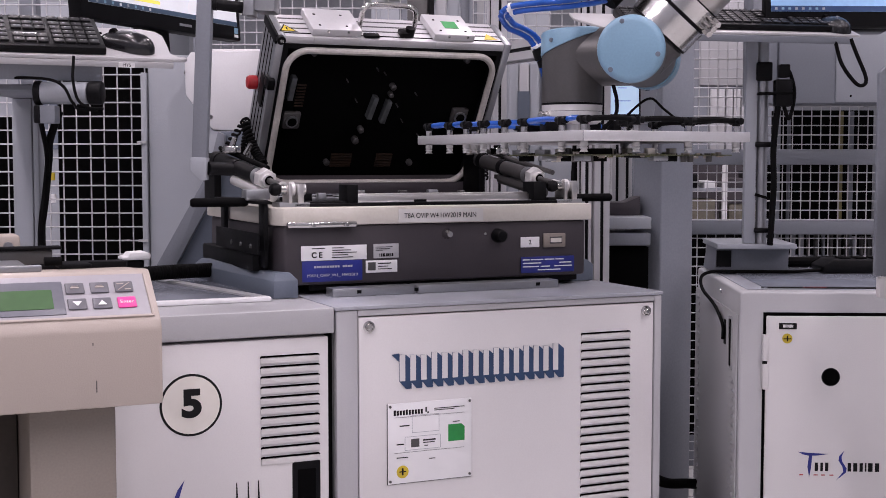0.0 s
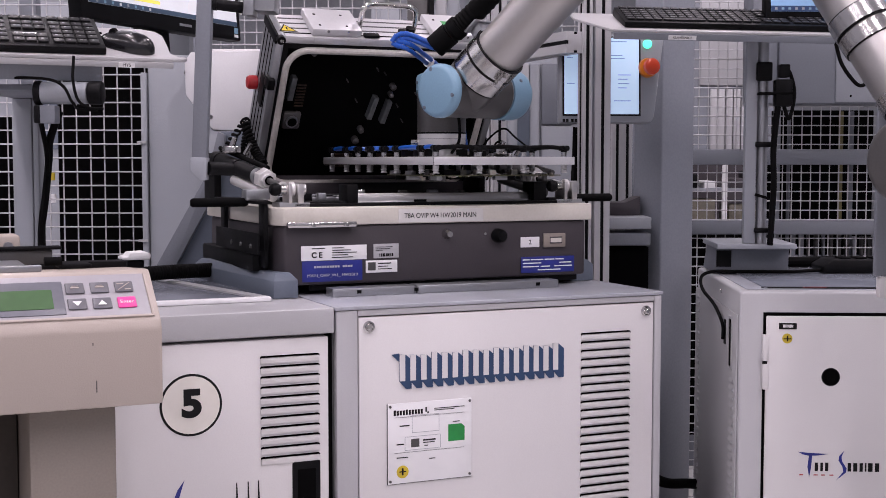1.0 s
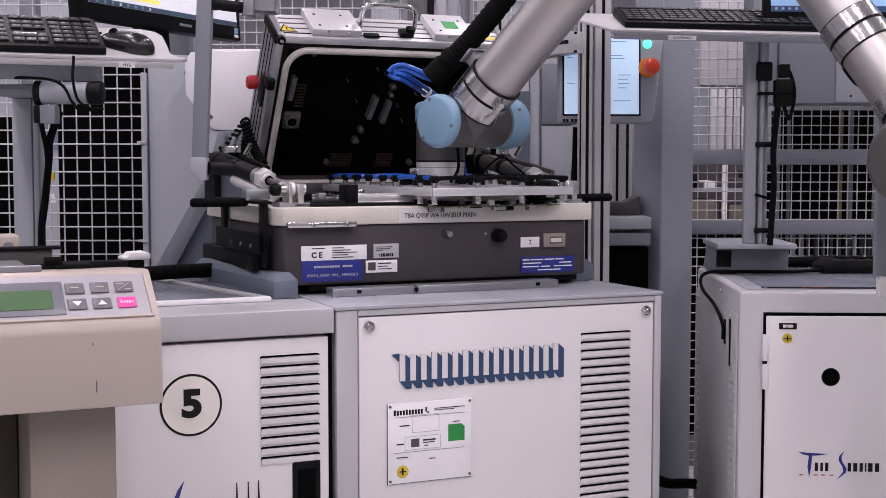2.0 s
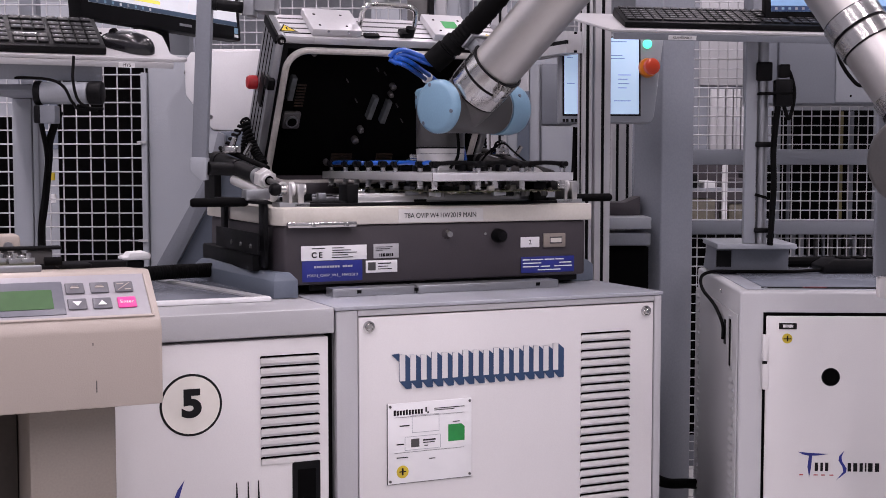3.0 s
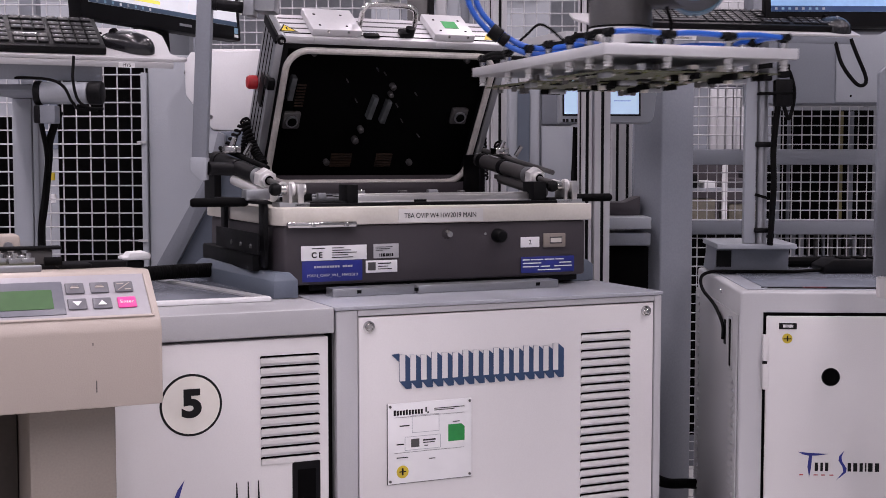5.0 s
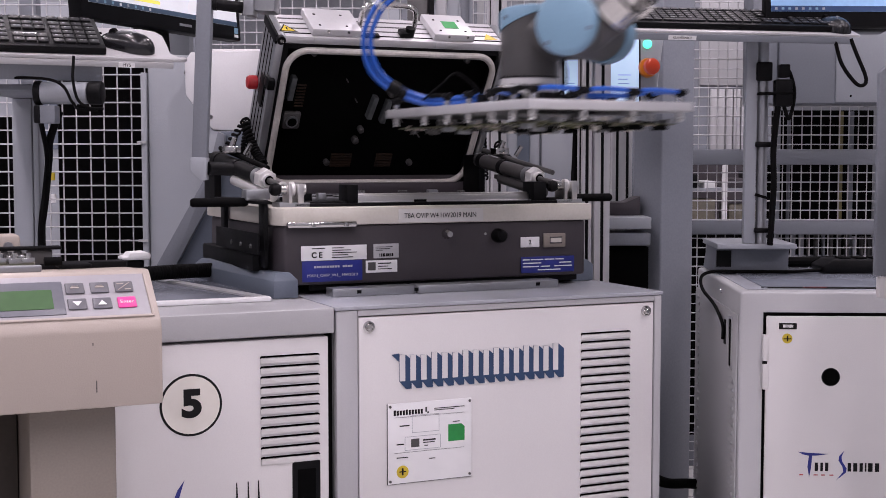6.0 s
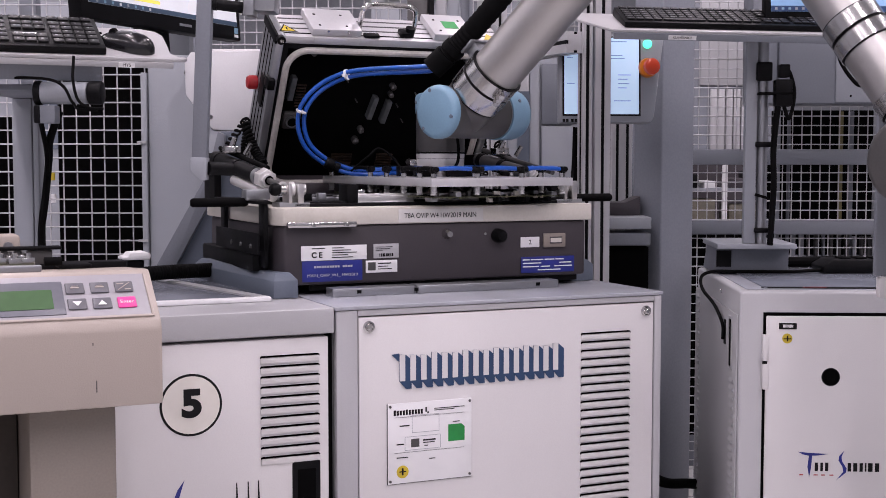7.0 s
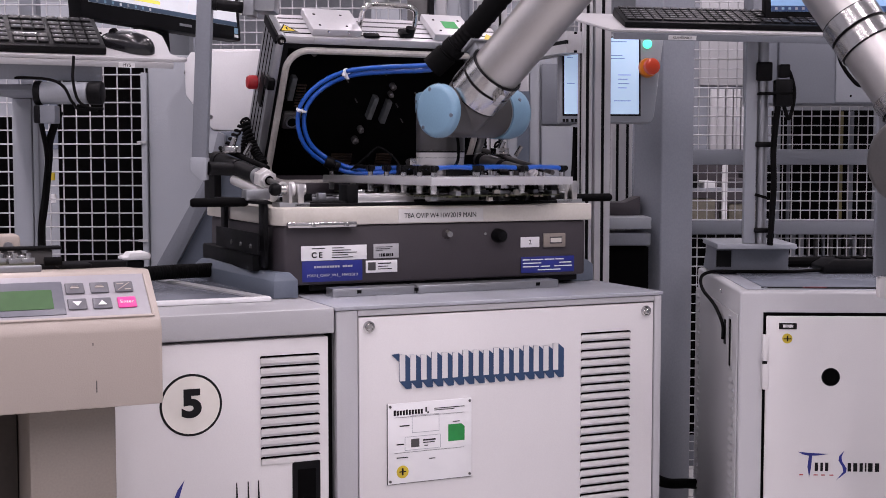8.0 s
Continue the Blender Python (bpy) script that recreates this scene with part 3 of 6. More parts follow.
        part("hinge_arm", box(x0 - 0.008, x0 + 0.008, y0 - 0.02, y0 + 0.07, 1.113, z0 + 0.012, 0.003), BLACK, t)
    for p0, p1 in (((-0.0068, 0.56, 1.2869), (0.0168, 0.5, 1.1941)), ((0.5896, 0.56, 1.2376), (0.5993, 0.46, 1.1886))):
        part("coiled_cable", coil(p0, p1), RUBBER, t, "black coiled cable")
    return t


fixture()


def fixture_lid():
    m = BENCH @ pose(0.323, 0.71, 1.137, -57, 0, 0)
    t = thing("fixture_lid", m, "open fixture lid with pale gasket round a black inside", "fixture lid")
    L, W, D = 0.385, 0.274, 0.1
    part("backing", box(-W + 0.02, W - 0.02, -L + 0.02, -0.006, 0.03, 0.09, 0.002), DARK, t, "black inner pressure plate")
    for s in (-1, 1):
        x0, x1 = sorted((s * W, s * (W - 0.018)))
        pr = part("side_profile", box(x0, x1, -L, 0.0, 0.0, D, 0.003), ALU_MATT, t, "slotted aluminium side profile")
        for k in range(4):
            xx = s * (W + 0.0004)
            part("groove", box(min(xx, xx - s * 0.003), max(xx, xx - s * 0.003), -L + 0.012, -0.01, 0.016 + 0.021 * k, 0.021 + 0.021 * k), DARK, pr)
    top = part("top_profile", box(-W + 0.0185, W - 0.0185, -L, -L + 0.018, 0.0, D, 0.003), PROFILE, t, "pale aluminium edge profile")
    for k in range(4):
        part("groove", box(-W + 0.02, W - 0.02, -L - 0.0005, -L + 0.002, 0.012 + 0.022 * k, 0.0165 + 0.022 * k), (BODY, DARK)[k == 0], top)
    part("bottom_profile", box(-W + 0.0185, W - 0.0185, -0.016, 0.0, 0.0, D, 0.003), BODY, t)
    part("face_frame", joined(box(-W + 0.0185, W - 0.0185, -L + 0.0185, -L + 0.03, 0.002, 0.03), box(-W + 0.0185, -W + 0.03, -L + 0.03, -0.016, 0.002, 0.03), box(W - 0.03, W - 0.0185, -L + 0.03, -0.016, 0.002, 0.03)), BLACK, t)
    # gasket: a rounded rectangle of pale rubber
    gx, g0, g1, r = W - 0.031, -L + 0.032, -0.016, 0.046
    pts = []
    for cx, cy, a0 in ((gx - r, g1 - r, 0), (-gx + r, g1 - r, 90), (-gx + r, g0 + r, 180), (gx - r, g0 + r, 270)):
        for k in range(7):
            a = radians(a0 + 15 * k)
            pts.append((cx + r * math.cos(a), cy + r * math.sin(a), 0.0))
    pts.append(pts[0])
    ring = []
    for a, b in zip(pts, pts[1:]):
        ring.append(a)
        if math.dist(a, b) > 0.05:
            ring += [tuple(p + (q - p) * k for p, q in zip(a, b)) for k in (0.03, 0.06, 0.5, 0.94, 0.97)]
    pts = ring + [pts[-1]]
    part("gasket", sweep(pts, 0.0074, 10, 2), mat("pale_rubber", (0.54, 0.51, 0.48), 0.5, vary=0.12, scale=14, fine=200, bump=0.1), t, "pale rubber sealing gasket")
    # plate brackets, handle and fittings on the upper edge
    for x0, x1 in ((-0.197, -0.087), (0.082, 0.18)):
        b = part("bracket_plate", joined(box(x0, x1, -L - 0.017, -L - 0.001, 0.004, 0.1, 0.002), box(x0 + 0.004, x1 - 0.004, -L - 0.001, -L + 0.014, -0.003, 0.0, 0.001)), PROFILE, t, "pale aluminium bracket plate")
        for k in range(4):
            part("hole", lathe([(0, 0.003), (0.0006, 0.003)], (x0 + 0.02 + 0.06 * (k % 2), -L - 0.017, 0.022 + 0.05 * (k // 2)), (0, -1, 0), 10), DARK, b)
        for k in range(2):
            part("screw", lathe([(0, 0.003), (0.002, 0.0025)], (x0 + 0.035 + 0.045 * k, -L - 0.012, 0.004), (0, 0, -1), 10), STEEL, b)
    part("sticker", box(0.117, 0.151, -L - 0.0178, -L - 0.0172, 0.034, 0.066), GREEN, t, "green square sticker")
    part("top_handle", sweep([(-0.079, -L, 0.045), (-0.079, -L - 0.036, 0.045), (-0.074, -L - 0.053, 0.045), (-0.054, -L - 0.06, 0.045), (0.012, -L - 0.06, 0.045), (0.038, -L - 0.053, 0.045), (0.046, -L - 0.036, 0.045), (0.048, -L, 0.045)], 0.0058, 10, 6), STEEL, t, "polished steel lifting handle")
    part("knob", joined(rod((0.03, -L - 0.001, 0.022), (0.03, -L - 0.02, 0.022), 0.0105, seg=16), box(0.006, 0.034, -L - 0.0115, -L - 0.001, 0.01, 0.034, 0.002)), BLACK, t)
    part("clip", box(-0.08, -0.045, -L - 0.008, -L - 0.001, 0.002, 0.016, 0.002), BLACK, t)
    w = part("warning_sticker", prism([(-0.264, 0.02), (-0.224, 0.02), (-0.247, 0.052)], "y", -L - 0.0007, -L - 0.0003), INK, t, "yellow triangular warning sticker with black edge")
    part("yellow_field", prism([(-0.2585, 0.0228), (-0.2295, 0.0228), (-0.2465, 0.0468)], "y", -L - 0.001, -L - 0.0006), YELLOW, w)
    bars(w, [(-0.2465, -0.2435, -0.038, -0.027)], INK, pose(0, -L - 0.0011, 0) @ FACE @ Matrix.Diagonal((1, -1, 1, 1)))
    part("warning_sticker", prism([(0.212, 0.02), (0.246, 0.02), (0.227, 0.047)], "y", -L - 0.0009, -L - 0.0003), YELLOW, t)
    part("end_cap", joined(rod((-W + 0.008, -L + 0.006, -0.001), (-W + 0.008, -L + 0.006, -0.012), 0.0095, seg=16), box(-W - 0.0015, -W + 0.004, -L - 0.0015, -L + 0.02, 0.0, D, 0.001)), BLACK, t)
    part("end_screw", rod((-W + 0.008, -L + 0.006, -0.012), (-W + 0.008, -L + 0.006, -0.0135), 0.004, seg=12), STEEL, t)
    part("hinge_latch", joined(box(-W - 0.004, -W - 0.001, -0.27, -0.2, 0.02, 0.05, 0.001), box(-W - 0.006, -W + 0.01, -0.285, -0.26, -0.012, 0.018, 0.002)), BLACK, t)
    part("red_button", lathe([(0, 0.0155), (0.016, 0.0155), (0.021, 0.012)], (-W - 0.0005, -0.225, 0.085), (-1, 0, 0), 18), RED, t, "red round push button")
    # fittings seen in the dark inside
    for x, y in ((-0.178, -0.335), (-0.1, -0.055), (0.105, -0.055), (0.185, -0.33)):
        part("stud", lathe([(0, 0.007), (0.01, 0.007), (0.012, 0.004)], (x, y, 0.03), (0, 0, -1), 14), CAST, t)
    for x, y in ((-0.203, -0.168), (0.2, -0.185)):
        s = part("guide_flange", joined(box(x - 0.0205, x + 0.0205, y - 0.021, y + 0.021, 0.016, 0.03, 0.005)), CAST, t, "square guide bush flange")
        part("bush", lathe([(0, 0.014), (0.004, 0.014), (0.004, 0.0105)], (x, y, 0.016), (0, 0, -1), 20), ALU_MATT, s)
        part("bore", lathe([(0, 0.0105), (0.0045, 0.0105)], (x, y, 0.016), (0, 0, -1), 20), DARK, s)
    for x, y, a in ((-0.02, -0.205, 8), (0.014, -0.195, 8), (-0.215, -0.25, 3)):
        part("contact_bar", box(-0.006, 0.006, -0.028, 0.028, 0.012, 0.03, 0.001), mat("dull_contact_metal", (0.10, 0.11, 0.115), 0.5, 0.3, vary=0.15, scale=50), t).matrix_basis = pose(x, y, 0, 0, 0, a)
    for x, y, r in ((0.02, -0.258, 0.007), (0.019, -0.238, 0.006), (-0.035, -0.145, 0.007), (-0.043, -0.117, 0.008), (-0.005, -0.29, 0.0015), (0.06, -0.17, 0.0015), (-0.025, -0.3, 0.0015), (0.04, -0.21, 0.0015), (0.08, -0.24, 0.0015), (-0.06, -0.22, 0.0015), (-0.09, -0.27, 0.0015), (0.11, -0.13, 0.0015)):
        part("contact_pin", lathe([(0, r), (0.014, r), (0.016, r * 0.6)], (x, y, 0.03), (0, 0, -1), 12), CAST, t)
    amber = mat("amber_contact_field", (0.028, 0.013, 0.006), 0.6, vary=0.3, scale=60, bump=0.1)
    for x, y, w2, h2 in ((-0.065, -0.058, 0.05, 0.036), (0.04, -0.058, 0.04, 0.036), (-0.19, -0.225, 0.02, 0.06)):
        for k in range(8):
            part("contact_strip", box(x - w2 / 2, x + w2 / 2, y - h2 / 2 + k * h2 / 8, y - h2 / 2 + (k + 0.45) * h2 / 8, 0.026, 0.03), amber, t)
    part("coiled_cable", sweep([(-W - 0.004 - 0.008 * math.cos(k * 1.57), -0.13 + 0.0023 * k + 0.002, 0.085 + 0.008 * math.sin(k * 1.57)) for k in range(44)], 0.0026, 6, 2), RUBBER, t, "black coiled cable")
    part("coiled_cable", sweep([(-W - 0.012 - 0.0013 * k - 0.008 * math.cos(k * 1.57), -0.12 + 0.0028 * k, 0.09 + 0.008 * math.sin(k * 1.57)) for k in range(30)], 0.0026, 6, 2), RUBBER, t, "black coiled cable")
    part("coiled_cable", sweep([(W + 0.014 + 0.0002 * k - 0.007 * math.cos(k * 1.57), -0.14 + 0.002 * k, 0.06 - 0.0012 * k + 0.007 * math.sin(k * 1.57)) for k in range(56)], 0.0026, 6, 2), RUBBER, t, "black coiled cable")
    part("end_tab", prism([(-0.01, 0.0), (0.03, 0.0), (0.012, 0.03), (-0.01, 0.03)], "x", W + 0.001, W + 0.006), ALU_MATT, t)


fixture_lid()


# ---- label printer in the foreground ----
def label_printer():
    m = pose(-0.383, 1.745, 0, 0, 0, YAW)
    t = thing("label_printer", m, "beige label printer with green display and rubber keys", "printer")
    shell = [(0.0, 0.868), (0.0, 0.973), (0.006, 0.985), (0.082, 1.044), (0.09, 1.047), (0.3, 1.034), (0.3, 0.868)]
    part("housing", prism(shell, "x", -0.62, 0.0, 0.004), BEIGE, t, "beige moulded housing")
    slope = math.degrees(math.atan2(1.044 - 0.985, 0.082 - 0.006))
    on = pose(0, 0.006, 0.985, slope, 0, 0)
    pan = part("control_panel", box(-0.6, -0.012, 0.008, 0.09, 0.0, 0.002, 0.001), mat("panel_pale_grey", (0.34, 0.33, 0.355), 0.4, vary=0.03, scale=10), t, "pale grey membrane control panel")
    pan.matrix_basis = on
    part("panel_edge", joined(box(-0.6, -0.011, 0.004, 0.008, 0, 0.003, 0.001), box(-0.0118, -0.008, 0.004, 0.09, 0, 0.003, 0.001)), BEIGE, pan)
    bez = part("display_bezel", box(-0.55, -0.124, 0.013, 0.078, 0.0018, 0.0034, 0.001), mat("bezel_grey", (0.13, 0.135, 0.16), 0.35, vary=0.05, scale=12), pan)
    part("display", box(-0.53, -0.139, 0.024, 0.061, 0.0032, 0.0042), LCD, bez, "lit green text display")
    keycol = mat("key_grey", (0.12, 0.12, 0.135), 0.4, vary=0.06, scale=30)
    for j, y in enumerate((0.0625, 0.0315)):
        for i, x in enumerate((-0.108, -0.075, -0.042)):
            k = part("key", box(x - 0.0125, x + 0.0125, y - 0.0105, y + 0.0105, 0.002, 0.0045, 0.0016), MAGENTA if (i, j) == (2, 1) else keycol, pan, "magenta enter key" if (i, j) == (2, 1) else "")
            top = pose(x, y, 0.0046)
            if j == 0 and i < 2:
                bars(k, [(-0.006, 0.006, -0.001, 0.0012), (-0.004, 0.005, 0.0025, 0.0036)], BEIGE, top)
            elif j == 0:
                q = part("diagonal_mark", box(-0.011, 0.011, -0.0005, 0.0005, 0, 0.0005), BEIGE, k)
                q.matrix_basis = pose(x, y, 0.0046, 0, 0, 40)
                bars(k, [(-0.009, 0.0, 0.004, 0.006), (0.001, 0.009, -0.007, -0.005)], BEIGE, top)
            elif i < 2:
                s = 1 if i else -1
                part("arrow_mark", prism([(x - 0.006, y - 0.004 * s), (x + 0.006, y - 0.004 * s), (x, y + 0.005 * s)], "z", 0.0045, 0.005), WHITE, k)
            else:
                words("Enter", 0.0085, WHITE, k, top, "lettering")
    for x, z, h in ((-0.089, 0.898, 0.016), (-0.262, 0.898, 0.018), (-0.093, 0.955, 0.004)):
        part("scratch", box(x - 0.0006, x + 0.0006, -0.0005, 0.001, z - h / 2, z + h / 2), BODY, t)
    st = thing("printer_stand", m, "taupe painted steel printer stand", "stand")
    part("column", box(-0.171, -0.0545, 0.06, 0.28, 0.0, 0.8675, 0.004), BEIGE_DARK, st)
    # set back as a recess, with its shade also put into the darker brown
    part("rear_panel", box(-0.62, -0.172, 0.2, 0.28, 0.0, 0.8675, 0.004), mat("shaded_recess_brown", (0.06, 0.05, 0.042), 0.6, vary=0.1, scale=4), st)
    # board conveyor lying along the printer's top
    c = thing("board_conveyor", m, "low aluminium board conveyor with dark rails on the printer", "conveyor")
    part("bed", box(-0.62, -0.16, 0.11, 0.26, 1.0465, 1.052, 0.001), ALU_MATT, c)
    part("rail", box(-0.62, -0.145, 0.1, 0.109, 1.0462, 1.056, 0.002), ALU_MATT, c)
    part("rail", box(-0.62, -0.11, 0.262, 0.27, 1.035, 1.066, 0.002), CAST, c)
    part("rail_cap", box(-0.195, -0.097, 0.255, 0.28, 1.0665, 1.0715, 0.002), BLACK, c)
    part("foot_plate", box(-0.142, 0.0, 0.26, 0.3, 1.0365, 1.0455, 0.001), BLACK, c)
    part("stop_block", box(-0.108, -0.06, 0.215, 0.255, 1.041, 1.047, 0.002), BLACK, c)
    part("roller", rod((-0.13, 0.2, 1.053), (-0.105, 0.2, 1.053), 0.0065, seg=18), RUBBER, c)
    s = thing("sensor_box", m, "small ivory sensor box with a screw", "sensor box")
    part("case", box(-0.42, -0.152, 0.3005, 0.36, 1.036, 1.087, 0.005), BEIGE, s)
    part("screw", lathe([(0, 0.0075), (0.002, 0.007)], (-0.17, 0.3, 1.07), (0, -1, 0), 14), ALU_MATT, s)
    part("bracket", box(-0.42, -0.152, 0.301, 0.36, 0.98, 1.0355, 0.001), BODY, s)


label_printer()


def white_clamp():
    t = thing("hose_clamp", BENCH, "white plastic clamp with black base on the bench", "clamp")
    part("base", box(-0.256, -0.222, 0.55, 0.6, 0.9465, 0.997, 0.003), BLACK, t)
    part("jaw", prism([(-0.268, 0.998), (-0.212, 0.998), (-0.21, 1.009), (-0.219, 1.014), (-0.252, 1.0125), (-0.257, 1.005), (-0.267, 1.004)], "y", 0.54, 0.6, 0.002), WHITE, t)


white_clamp()


# ---- second tester station ----
STATION = pose(0.569, 2.45, 0, 0, 0, -3)


def test_station():
    t = thing("test_station", STATION, "light grey tester station with a round hole in its door", "test station")
    tp = part("carcass", box(0.0, 0.9, 0.0, 0.56, 0.08, 0.951, 0.006, 3), mat("station_grey", (0.48, 0.48, 0.495), 0.36, vary=0.035, scale=3, fine=400, bump=0.1), t, "grey steel carcass with rounded edges")
    part("side_panel", box(-0.0045, -0.0005, 0.012, 0.55, 0.09, 0.905, 0.0018), TRIM, t, "raised grey flank panel")
    part("plinth", box(0.03, 0.87, 0.04, 0.52, 0.0, 0.08), BLACK, t)
    part("top_plate", box(0.018, 0.9, 0.03, 0.54, 0.9512, 0.9525, 0.0005), TOP, tp, "blue-grey top plate")
    part("inset", box(0.055, 0.88, 0.05, 0.5, 0.9526, 0.954, 0.0005), mat("inset_blue_grey", (0.19, 0.21, 0.25), 0.2, vary=0.07, scale=6, fine=250, bump=0.05), tp, "dark blue-grey glossy inset")
    for y0, y1 in ((0.044, 0.0495), (0.056, 0.0585)):
        part("slot", box(0.06 if y0 < 0.05 else 0.05, 0.86, y0, y1, 0.9527, 0.9546), BLACK, tp)
    part("flank_screw", lathe([(0, 0.004), (0.002, 0.003)], (0.0, 0.22, 0.93), (-1, 0, 0), 10), STEEL, t)
    part("red_strip", box(0.13, 0.175, 0.0502, 0.0555, 0.9527, 0.955), RED, tp, "thin red strip")
    # shade round the door, painted as a near-black sheet behind it
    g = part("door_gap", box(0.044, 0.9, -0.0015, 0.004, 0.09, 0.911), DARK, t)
    d = part("door", box(0.0485, 0.9, -0.012, -0.002, 0.1, 0.905, 0.003), PANEL, t, "pale grey smooth steel door")
    for z in (0.845, 0.79):
        part("hinge", box(0.042, 0.053, -0.014, -0.0015, z - 0.026, z + 0.024, 0.001), PANEL, d)
    part("hinge_pin", box(0.041, 0.05, -0.0145, -0.012, 0.8135, 0.819), BLACK, d)
    lb = part("label", box(0.0715, 0.105, -0.0127, -0.0119, 0.88, 0.892), INK, d, "small black barcode label")
    bars(lb, [(0.079 + 0.0022 * k, 0.0805 + 0.0022 * k, 0.8835, 0.889) for k in range(9)], WHITE, pose(0, -0.0128, 0) @ FACE)
    ys = part("sticker", lathe([(0, 0.0095), (0.0006, 0.0095)], (0.0875, -0.012, 0.8625), (0, -1, 0), 24), YELLOW, d, "round yellow sticker")
    bars(ys, [(0.08, 0.095, 0.861, 0.8628), (0.0865, 0.089, 0.857, 0.868)], INK, pose(0, -0.0128, 0) @ FACE)
    hl = part("cable_hole", lathe([(0, 0.0175), (0.0006, 0.0175), (0.0008, 0.0155)], (0.1705, -0.0118, 0.789), (0, -1, 0), 32), INK, d, "round black cable hole")
    part("bore", lathe([(0, 0.0158), (0.0012, 0.0158)], (0.1705, -0.0118, 0.789), (0, -1, 0), 32), DARK, hl)
    # badge: two tall swashes, rows of plain bars and a dashed line
    b = part("badge_swash", prism([(0.112, 0.644), (0.13, 0.6425), (0.168, 0.6405), (0.15, 0.6375), (0.1385, 0.637), (0.137, 0.615), (0.1335, 0.595), (0.13, 0.615), (0.1325, 0.6365), (0.12, 0.6395)], "y", -0.0128, -0.0118), NAVY, d, "dark blue badge swash")
    part("badge_swash", prism([(0.199, 0.647), (0.19, 0.637), (0.1885, 0.628), (0.196, 0.616), (0.198, 0.606), (0.185, 0.59), (0.203, 0.605), (0.204, 0.613), (0.195, 0.627), (0.194, 0.636)], "y", -0.0128, -0.0118), NAVY, d)
    for x, w in ((0.144, 0.0075), (0.1545, 0.006), (0.1635, 0.0075), (0.206, 0.008), (0.2165, 0.0095), (0.2285, 0.0075), (0.2385, 0.0035), (0.2445, 0.0105), (0.2575, 0.0095)):
        part("badge_bar", box(x, x + w * 0.8, -0.0126, -0.0118, 0.607, 0.6235), INK, b)
    for k, x in enumerate((0.115, 0.142, 0.156, 0.172)):
        part("badge_dash", box(x, x + 0.0075, -0.0125, -0.0118, 0.5985, 0.6005), RED, b)
    # flank with louvres and a grip
    for i in range(26):
        lv = part("louvre", prism([(0.0, 0.0), (-0.004, 0.004), (-0.0005, 0.011)], "y", 0.035, 0.075), TRIM, t)
        lv.matrix_basis = pose(-0.0045, 0, 0.765 - 0.017 * i)
    for i in range(30):
        lv = part("louvre", prism([(0.0, 0.0), (-0.004, 0.004), (-0.0005, 0.011)], "y", 0.49, 0.53), TRIM, t)
        lv.matrix_basis = pose(-0.0045, 0, 0.885 - 0.017 * i)
    gp = part("side_grip", joined(box(-0.003, 0.0, 0.05, 0.056, 0.79, 0.895), box(-0.003, 0.0, 0.085, 0.091, 0.79, 0.895), box(-0.003, 0.0, 0.056, 0.085, 0.79, 0.795), box(-0.003, 0.0, 0.056, 0.085, 0.89, 0.895)), TRIM, t, "recessed grip in the flank")
    gp.matrix_basis = pose(-0.0045, 0, 0)
    part("recess", box(-0.0015, 0.0005, 0.056, 0.085, 0.795, 0.89), DARK, gp)
    part("cable_slot", box(-0.006, -0.0046, 0.13, 0.15, 0.83, 0.88), BLACK, t)


test_station()


LACQUER = mat("tray_lacquer", (0.47, 0.465, 0.475), 0.4, vary=0.05, scale=6, fine=300, bump=0.06)


